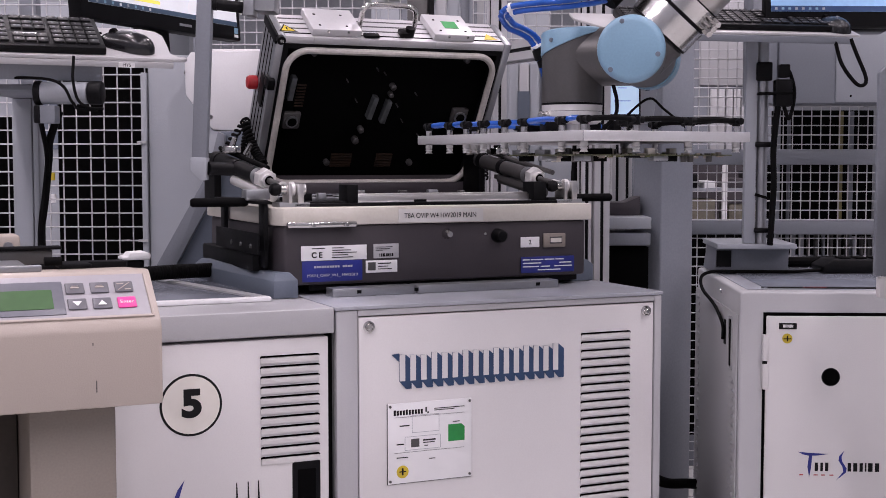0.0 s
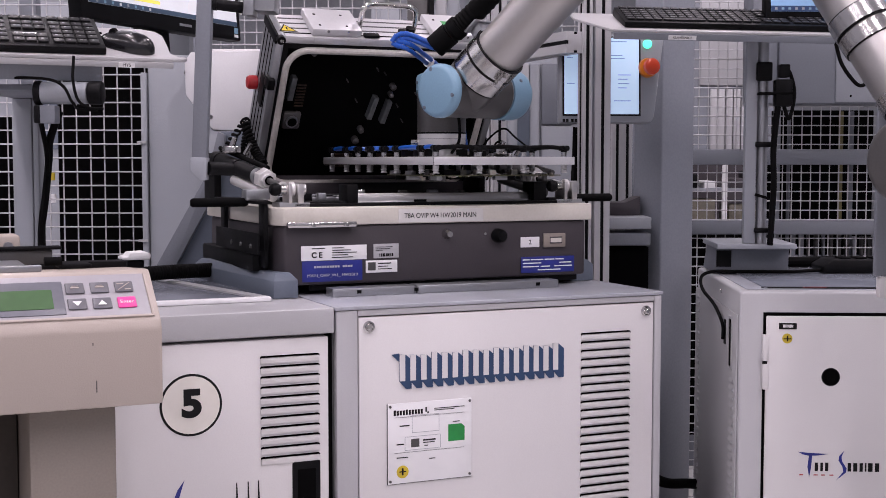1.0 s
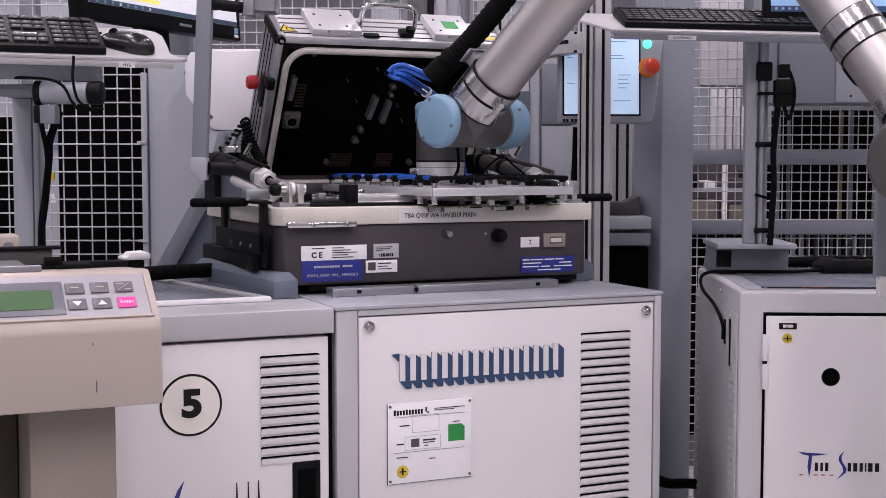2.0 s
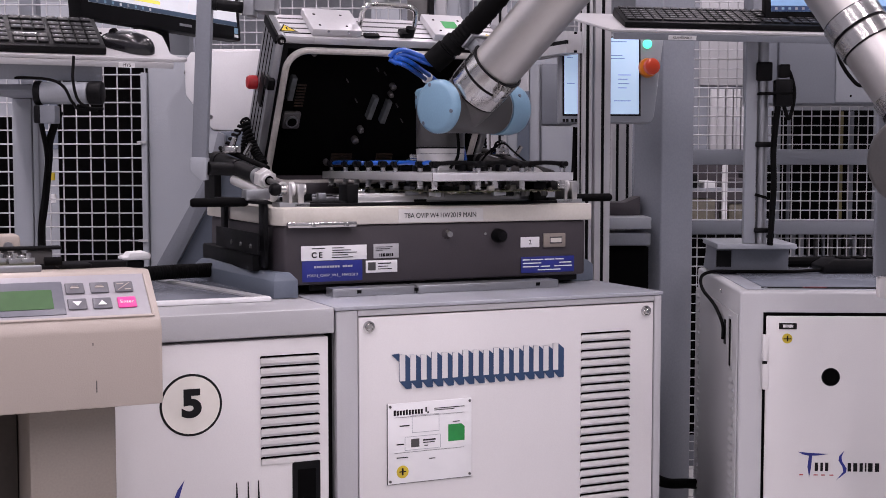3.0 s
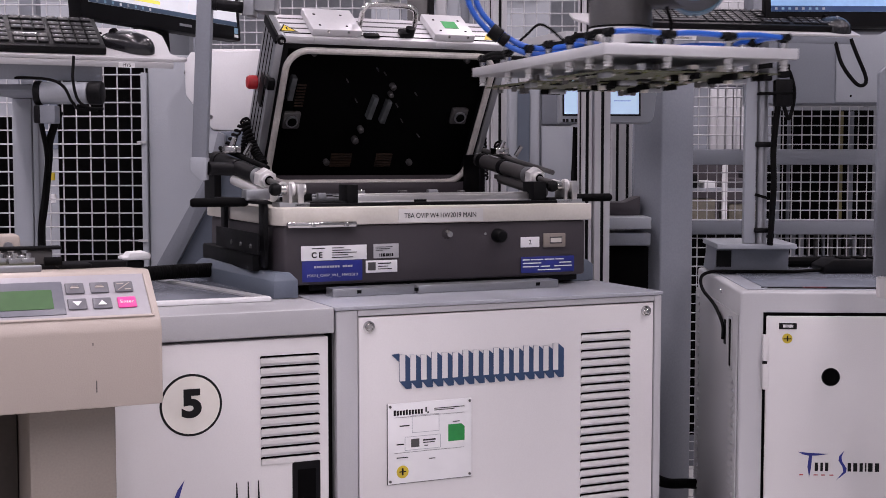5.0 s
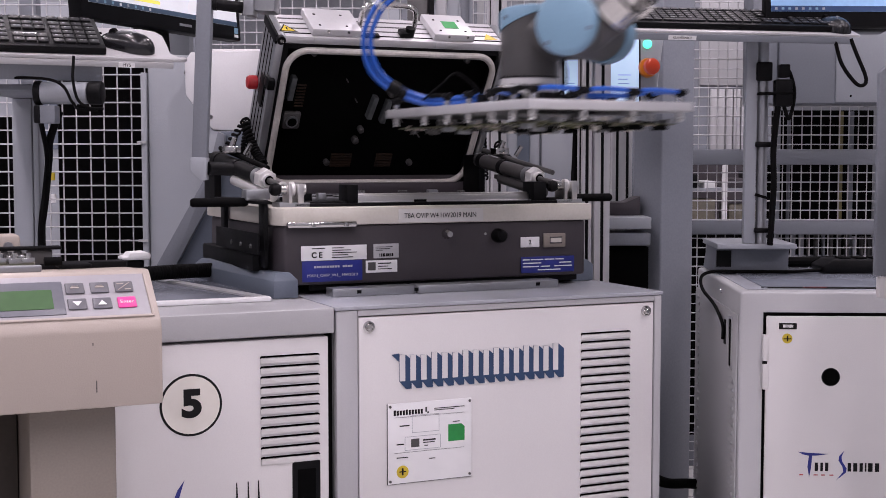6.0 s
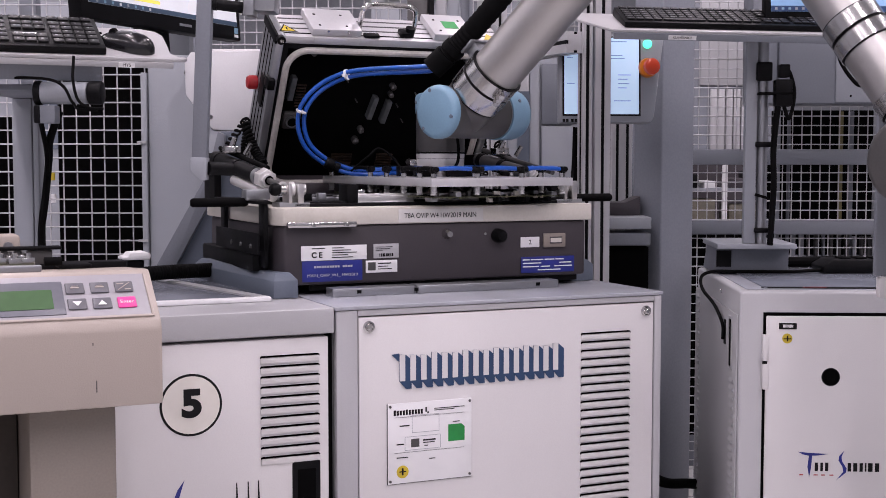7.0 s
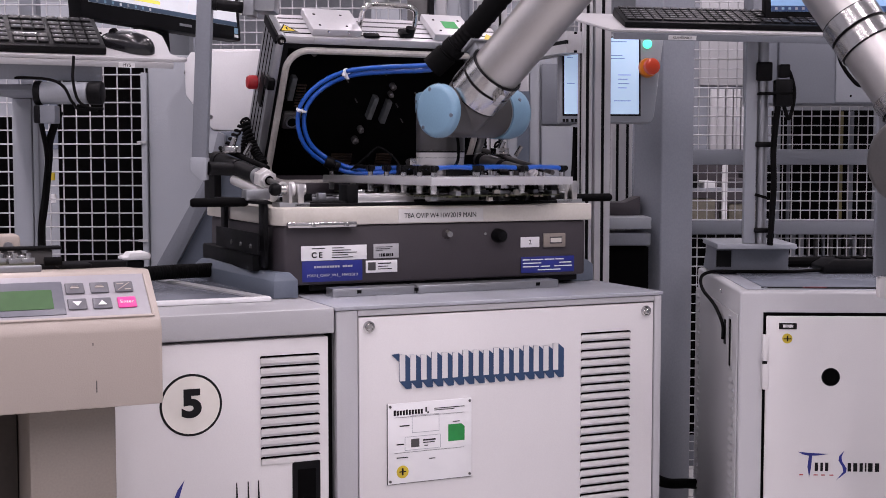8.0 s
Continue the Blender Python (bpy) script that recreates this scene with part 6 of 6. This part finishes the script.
    part("ring_groove", lathe([(0, 0.0512), (0.0008, 0.0512)], (-REACH, 0, -0.0925), (0, 0, 1), 40), CAST, fl)
    part("connector", rod((-REACH - 0.03, -0.03, -0.1), (-REACH - 0.045, -0.048, -0.1), 0.0075, seg=12, bevel=0.001), STEEL, fl)
    part("wrist_cable", sweep([(-0.045, -0.03, -0.05), (-0.038, -0.035, -0.075), (-0.04, -0.036, -0.1), (-0.06, -0.035, -0.122)], 0.0032, 8, 8), RUBBER, wr, "thin black sensor cable")
    return r, sh, up, fo, wr


ROBOT, SHOULDER, UPPER_ARM, FOREARM, WRIST = robot()


def gripper():
    g = thing("gripper", pose(0, 2.6, 1.3), "flat aluminium vacuum gripper plate with suction cups", "gripper")
    part("plate", box(-0.159, 0.159, -0.268, 0.268, -0.0078, 0.0078, 0.001), mat("milled_aluminium", (0.66, 0.66, 0.675), 0.32, 0.5, vary=0.05, scale=6, fine=220, bump=0.05), g, "milled aluminium plate")
    part("mount_disc", lathe([(0, 0.036), (0.003, 0.036), (0.004, 0.031), (0.0155, 0.031)], (0, 0, 0.0086), (0, 0, 1), 32), ALU, g)
    clear = mat("cup_silicone", (0.5, 0.5, 0.5), 0.35, vary=0.1, scale=40)
    cup = mesh_of("suction_cup", lathe([(-0.0086, 0.006), (-0.015, 0.006), (-0.016, 0.0045), (-0.018, 0.0065), (-0.021, 0.0045), (-0.024, 0.0068)], (0, 0, 0), (0, 0, 1), 14), clear)
    stem = mesh_of("stem", rod((0, 0, 0.0086), (0, 0, 0.017), 0.0055, seg=10), STEEL)
    fit = mesh_of("hose_fitting", joined(rod((0, 0, 0.0172), (0, 0, 0.03), 0.0065, seg=12), rod((-0.013, 0, 0.025), (0.013, 0, 0.025), 0.0055, seg=12)), BLACK)
    spots = [(-0.145, -0.25), (0.145, -0.25), (-0.145, -0.19), (0.05, -0.25), (-0.05, -0.25), (0.145, -0.13), (-0.145, -0.08), (0.145, -0.04), (-0.145, -0.02), (0.145, 0.04), (-0.145, 0.05), (0.145, 0.12), (-0.145, 0.11), (-0.145, 0.17), (-0.145, 0.25), (0.145, 0.25), (0.145, 0.19), (0.05, 0.25), (-0.05, 0.25), (0.0, -0.15), (0.0, 0.15)]
    for i, (x, y) in enumerate(spots):
        same("suction_cup", cup, g, pose(x, y, 0))
        f = same("hose_fitting", fit, g, pose(x, y, 0, 0, 0, 90 if abs(x) > 0.1 else 0))
        same("stem", stem, f, pose(0, 0, 0))
    # pneumatic tubes lying on the plate
    for a, b, mt, lb in (((-0.145, 0.25), (-0.145, 0.17), HOSE, "blue air tube"), ((-0.145, 0.17), (-0.145, 0.11), HOSE, "blue air tube"), ((-0.145, 0.11), (-0.06, 0.03), HOSE, "blue air tube"), ((-0.145, 0.05), (-0.05, 0.0), HOSE, "blue air tube"),
                         ((-0.145, -0.25), (-0.145, -0.19), HOSE, "blue air tube"), ((-0.145, -0.19), (-0.145, -0.08), HOSE, "blue air tube"), ((-0.145, -0.08), (-0.06, -0.02), HOSE, "blue air tube"),
                         ((0.145, -0.25), (0.145, -0.13), RUBBER, "black air tube"), ((0.145, -0.13), (0.145, -0.04), RUBBER, "black air tube"), ((-0.145, -0.25), (-0.05, -0.25), RUBBER, "black air tube"), ((-0.05, -0.25), (0.05, -0.25), RUBBER, "black air tube"), ((0.05, -0.25), (0.145, -0.25), RUBBER, "black air tube"),
                         ((0.145, 0.25), (0.145, 0.19), RUBBER, "black air tube"), ((0.145, 0.19), (0.145, 0.12), RUBBER, "black air tube"), ((0.145, 0.12), (0.05, 0.04), HOSE, "blue air tube"), ((0.145, 0.25), (0.05, 0.25), HOSE, "blue air tube"), ((0.05, 0.25), (-0.05, 0.25), HOSE, "blue air tube"), ((-0.05, 0.25), (-0.145, 0.25), HOSE, "blue air tube")):
        mid = ((a[0] + b[0]) / 2 + 0.004, (a[1] + b[1]) / 2, 0.0275)
        part("air_tube", sweep([(*a, 0.025), mid, (*b, 0.025)], 0.0042, 10, 6), mt, g, lb)
    for x, y, s in ((-0.06, 0.03, 0.018), (0.055, 0.03, 0.02), (-0.06, -0.03, 0.018), (0.06, -0.05, 0.016), (0.0, 0.07, 0.02)):
        part("valve_block", box(x - s, x + s, y - 0.01, y + 0.01, 0.0088, 0.03, 0.002), BLACK, g)
    part("sensor_cable", sweep([(0.161, -0.105, 0.02), (0.133, -0.081, 0.05), (0.111, -0.071, 0.068), (0.083, -0.059, 0.048), (0.073, -0.033, 0.02)], 0.0022, 8, 8), RUBBER, g, "thin black sensor cable")
    part("edge_seam", box(-0.1592, -0.1585, -0.2685, -0.2675, -0.008, 0.008), STEEL, g)
    return g


GRIPPER_OB = gripper()


def circuit_board(label):
    t = thing("circuit_board", pose(0, 0, 0), label, "circuit board", "circuit boards")
    part("board", box(-0.142, 0.142, -0.108, 0.108, -0.0009, 0.0009), PCB, t, "dark green laminate board")
    rnd = random.Random(7)
    chips = [mesh_of("component", box(-0.009, 0.009, -0.009, 0.009, 0, 0.003, 0.0006), BLACK), mesh_of("component", box(-0.014, 0.014, -0.006, 0.006, 0, 0.008, 0.0008), ALU_MATT), mesh_of("component", box(-0.005, 0.005, -0.007, 0.007, 0, 0.01, 0.001), CREAM), mesh_of("component", lathe([(0, 0.005), (0.009, 0.005), (0.01, 0.0045)], (0, 0, 0), (0, 0, 1), 12), CAST), mesh_of("component", box(-0.018, 0.018, -0.004, 0.004, 0, 0.009, 0.0006), RUBBER), mesh_of("component", box(-0.004, 0.004, -0.003, 0.003, 0, 0.004, 0.0004), BEIGE)]
    tiny = [mesh_of("component", box(-0.003, 0.003, -0.002, 0.002, 0, 0.0022, 0.0003), m) for m in (BEIGE, BLACK, FLANGE, mat("olive_resin", (0.16, 0.17, 0.06), 0.4, vary=0.2, scale=60))]
    for i in range(150):
        x, y = rnd.uniform(-0.13, 0.13), rnd.uniform(-0.1, 0.1)
        if i % 4 == 0:
            y = rnd.choice((-1, 1)) * 0.098
        if i % 4 == 1:
            x = rnd.choice((-1, 1)) * 0.131
        under = rnd.random() < 0.45
        me = chips[i % 6] if i < 56 else tiny[i % 4]
        same("component", me, t, pose(x, y, -0.0009 if under else 0.0009, 180 if under else 0, 0, rnd.choice((0, 90))))
    return t


BOARD_NEW = circuit_board("green circuit board carried under the gripper plate")
BOARD_OLD = circuit_board("green circuit board lifted out of the test fixture")


def side_board():
    t = thing("circuit_board", pose(0, 0, 0), "small populated board sliding onto the conveyor", "circuit board")
    part("board", box(-0.12, 0.12, -0.05, 0.05, 0, 0.002), PCB, t)
    rnd = random.Random(3)
    plug = mesh_of("connector", joined(box(-0.009, 0.009, -0.007, 0.007, 0.002, 0.012, 0.001), rod((0, 0, 0.012), (0, 0, 0.018), 0.005, seg=10)), STEEL)
    for i in range(26):
        same("connector", plug, t, pose(-0.105 + 0.018 * (i % 13), -0.03 + 0.045 * (i // 13) + rnd.uniform(-0.008, 0.008), 0, 0, 0, rnd.choice((0, 90))))
    return t


SIDE_BOARD = side_board()

# ---- the loose air hoses, a chain of short stiff pieces ----
LINKS = 60


def hoses():
    out = []
    me = mesh_of("hose_piece", rod((0, 0, -0.0085), (0, 0, 0.0085), 0.0046, seg=14), HOSE)
    tie = mesh_of("cable_tie", joined(lathe([(-0.002, 0.0118), (0.002, 0.0118)], (0, 0, 0), (0, 0, 1), 14), box(-0.003, 0.003, 0.0105, 0.018, -0.002, 0.002)), WHITE)
    t = thing("air_hose", pose(0, 0, 0), "pair of blue pneumatic hoses looping down to the gripper", "hose")
    for strand in range(2):
        out.append([same("hose_piece", me, t, pose(0, 0, 0)) for _ in range(LINKS)])
    out.append([same("cable_tie", tie, t, pose(0, 0, 0)) for _ in range(2)])
    joint = mesh_of("hose_coupling", joined(rod((0, 0, -0.016), (0, 0, 0.004), 0.0125, seg=14, bevel=0.002), rod((0, 0, 0.0045), (0, 0, 0.018), 0.0105, seg=12, bevel=0.002)), BLACK)
    out.append([same("hose_coupling", joint, t, pose(0, 0, 0))])
    return out


HOSES = hoses()

# Bends of the hoses, as offsets from the gripper's middle.
BEND_BACK = [(-0.07, -0.14, 0.246), (-0.091, -0.14, 0.234), (-0.053, -0.12, 0.218), (0.02, 0.06, 0.16), (0.045, 0.06, 0.035)]
SLEEVE_END = Vector((-0.011, -0.129, 0.2275))
BEND_SWING = [(-0.2, 0.0, 0.2), (-0.235, 0.0, 0.13), (-0.215, 0.0, 0.075), (-0.145, 0.0, 0.024), (-0.04, 0.0, 0.03)]
BEND_TURN = [(-0.24, 0.0, 0.215), (-0.285, 0.0, 0.14), (-0.265, 0.0, 0.06), (-0.18, 0.0, 0.02), (-0.08, 0.0, 0.03)]
BEND_LOOP = [(-0.2, -0.03, 0.22), (-0.287, -0.02, 0.158), (-0.284, 0.0, 0.075), (-0.205, 0.03, 0.022), (-0.09, 0.05, 0.02)]
BEND_HIGH = [(-0.005, -0.03, 0.226), (-0.105, -0.01, 0.217), (-0.107, 0.03, 0.197), (-0.055, 0.075, 0.165), (-0.019, 0.07, 0.035)]
BENDS = [(0.0, BEND_HIGH), (0.3, BEND_HIGH), (0.85, BEND_BACK), (3.92, BEND_BACK), (4.25, BEND_SWING), (4.7, BEND_SWING), (5.7, BEND_TURN), (6.2, BEND_LOOP), (8.0, BEND_LOOP)]


def bend_at(t):
    for (ta, a), (tb, b) in zip(BENDS, BENDS[1:]):
        if ta <= t <= tb:
            k = (t - ta) / (tb - ta)
            k = k * k * (3 - 2 * k)
            return [Vector(p).lerp(Vector(q), k) for p, q in zip(a, b)]
    return [Vector(p) for p in BENDS[-1][1]]


GRIPPER = [
    (0, 0.2197, 2.203, 1.2374, 28), (0.1, 0.2178, 2.203, 1.2367, 28), (0.2, 0.213, 2.203, 1.2359, 28),
    (0.3, 0.2023, 2.203, 1.2342, 28), (0.4, 0.1863, 2.2263, 1.2304, 28), (0.5, 0.1558, 2.2962, 1.227, 28),
    (0.6, 0.1137, 2.4011, 1.2239, 28), (0.7, 0.0697, 2.5409, 1.2166, 28), (0.8, 0.0335, 2.6574, 1.2082, 28),
    (0.9, 0.0074, 2.7157, 1.2021, 28), (1, -0.003, 2.739, 1.2, 28), (1.1, -0.0067, 2.739, 1.1968, 28),
    (1.2, -0.0067, 2.739, 1.1862, 28), (1.3, -0.0067, 2.739, 1.168, 28), (1.4, -0.0067, 2.739, 1.1457, 28),
    (1.5, -0.0055, 2.739, 1.1404, 28), (1.7, -0.0055, 2.739, 1.1404, 28), (2.6, -0.0055, 2.739, 1.1436, 28),
    (2.8, -0.0055, 2.739, 1.1563, 28), (2.9, -0.0055, 2.739, 1.1606, 28), (3, -0.0055, 2.739, 1.1691, 28),
    (3.1, -0.0055, 2.739, 1.1766, 28), (3.2, -0.0055, 2.739, 1.1851, 28), (3.3, -0.0055, 2.739, 1.1936, 28),
    (3.5, -0.0055, 2.739, 1.2, 28), (3.7, -0.0067, 2.739, 1.201, 28.2), (3.8, -0.0068, 2.7157, 1.2095, 32.5),
    (3.9, -0.0026, 2.6691, 1.2299, 42.1), (4, 0.0024, 2.5992, 1.2532, 56.6), (4.1, 0.0137, 2.5293, 1.275, 74),
    (4.2, 0.0297, 2.4593, 1.2944, 93.4), (4.3, 0.05, 2.3894, 1.3105, 112.9), (4.4, 0.0803, 2.3195, 1.3263, 132.3),
    (4.5, 0.1135, 2.2496, 1.3348, 151), (4.6, 0.1549, 2.203, 1.3357, 169), (4.7, 0.1929, 2.173, 1.3336, 184),
    (5, 0.29, 2.125, 1.358, 199), (5.25, 0.32, 2.12, 1.365, 204), (5.5, 0.29, 2.14, 1.356, 206.5), (5.7, 0.239, 2.2, 1.333, 207.5),
    (5.8, 0.2263, 2.2263, 1.3239, 207.5), (5.9, 0.2036, 2.2613, 1.309, 207.5), (6, 0.1545, 2.3312, 1.2897, 207.5),
    (6.1, 0.1073, 2.436, 1.2682, 207.4), (6.2, 0.0668, 2.5526, 1.2393, 207.8), (6.3, 0.0358, 2.6574, 1.2206, 208),
    (6.4, 0.0099, 2.7157, 1.2084, 207.7), (6.5, -0.003, 2.739, 1.201, 207.7), (6.6, -0.0055, 2.739, 1.1979, 207.7),
    (6.7, -0.0055, 2.739, 1.1926, 207.7), (6.8, -0.0055, 2.739, 1.183, 207.7), (6.9, -0.0055, 2.739, 1.1691, 207.7),
    (7, -0.0055, 2.739, 1.1585, 207.7), (7.1, -0.0055, 2.739, 1.1537, 207.7), (7.2, -0.0055, 2.739, 1.1503, 207.7),
    (7.3, -0.0055, 2.739, 1.1493, 207.7), (7.8, -0.0055, 2.739, 1.1493, 207.7), (7.9, -0.0055, 2.739, 1.1503, 207.7),
    (8, -0.0055, 2.739, 1.1606, 207.7),
]


def motions():
    rows = {k: [] for k in ("sh", "up", "fo", "wr", "g", "new", "old")}
    links = [[[] for _ in chain] for chain in HOSES]
    home = Matrix.Translation(-FOOT)
    zed = Vector((0, 0, 1))
    front, back = pose(0.0, -0.137, -0.0285), pose(0.0, 0.137, -0.0285)
    rest = None
    for t, x, y, z, turn in GRIPPER:
        if abs(t - 2.6) < 0.01:
            rest = pose(x, y, z, 0, 0, turn) @ back
    for t, x, y, z, turn in GRIPPER:
        h, n, w, phi, e, s = arm_state(x, y, z)
        fd = math.cos(phi) * h + math.sin(phi) * zed
        fu = -math.sin(phi) * h + math.cos(phi) * zed
        far = -n
        e2, s2 = e + UPSIDE * far, s + UPSIDE * far
        ud = (e2 - s2).normalized()
        uu = ud.cross(far)
        at = pose(x, y, z, 0, 0, turn)
        arm = basis(fd, far, fu, w + 0.07 * n)
        rows["g"].append((t, at))
        rows["new"].append((t, at @ front))
        rows["old"].append((t, rest if t < 2.61 else at @ back))
        rows["wr"].append((t, home @ basis(h, far, zed, w)))
        rows["fo"].append((t, home @ arm))
        rows["up"].append((t, home @ basis(ud, far, uu, s2)))
        rows["sh"].append((t, home @ basis(h, far, zed, s2)))
        mid = Vector((x, y, z))
        line = [arm @ Vector((0.06, -0.034, 0.0935)), arm @ Vector((0.03, -0.043, 0.0925))] + [mid + p for p in bend_at(t)]
        hold = max(0.0, min(1.0, (4.25 - t) / 0.33, (t - 0.3) / 0.55))
        for i in (2, 3, 4):
            line[i] = line[i].lerp(line[1] + (line[i] - mid) - SLEEVE_END, hold)
        path = smooth_path(line, 12)
        run = [0.0]
        for a, b in zip(path, path[1:]):
            run.append(run[-1] + (b - a).length)

        def along(u):
            want = u * run[-1]
            for i in range(len(path) - 1):
                if run[i + 1] >= want:
                    k = (want - run[i]) / max(1e-9, run[i + 1] - run[i])
                    return path[i].lerp(path[i + 1], k), (path[i + 1] - path[i]).normalized()
            return path[-1], (path[-1] - path[-2]).normalized()

        side = Vector((0.75, 0.66, 0))
        for c, chain in enumerate(HOSES):
            for i in range(len(chain)):
                u = (i + 0.5) / len(chain) if c < 2 else min(0.975, (0.25, 0.38)[i] / run[-1]) if c == 2 else 0.78
                p, d = along(u)
                off = d.cross(Vector((0, 1, 0.2))).normalized() * (0.0048 * (1 if c else -1)) if c < 2 else Vector((0, 0, 0))
                right = d.cross(Vector((0.2, 1, 0.1))).normalized()
                links[c][i].append((t, basis(right, d.cross(right).normalized(), d, p + off + (side * 0.004 if c == 1 else Vector((0, 0, 0))))))
    for ob, key in ((GRIPPER_OB, "g"), (WRIST, "wr"), (FOREARM, "fo"), (UPPER_ARM, "up"), (SHOULDER, "sh"), (BOARD_NEW, "new"), (BOARD_OLD, "old")):
        walk(ob, rows[key])
    for c, chain in enumerate(HOSES):
        for i, ob in enumerate(chain):
            walk(ob, links[c][i])
    belt = pose(-0.383, 1.745, 0, 0, 0, YAW)
    walk(SIDE_BOARD, [(t, belt @ pose(x, 0.17, 1.0525)) for t, x in ((0.0, -0.5), (1.7, -0.5), (2.0, -0.48), (2.4, -0.285), (2.7, -0.27), (8.0, -0.27))])


motions()
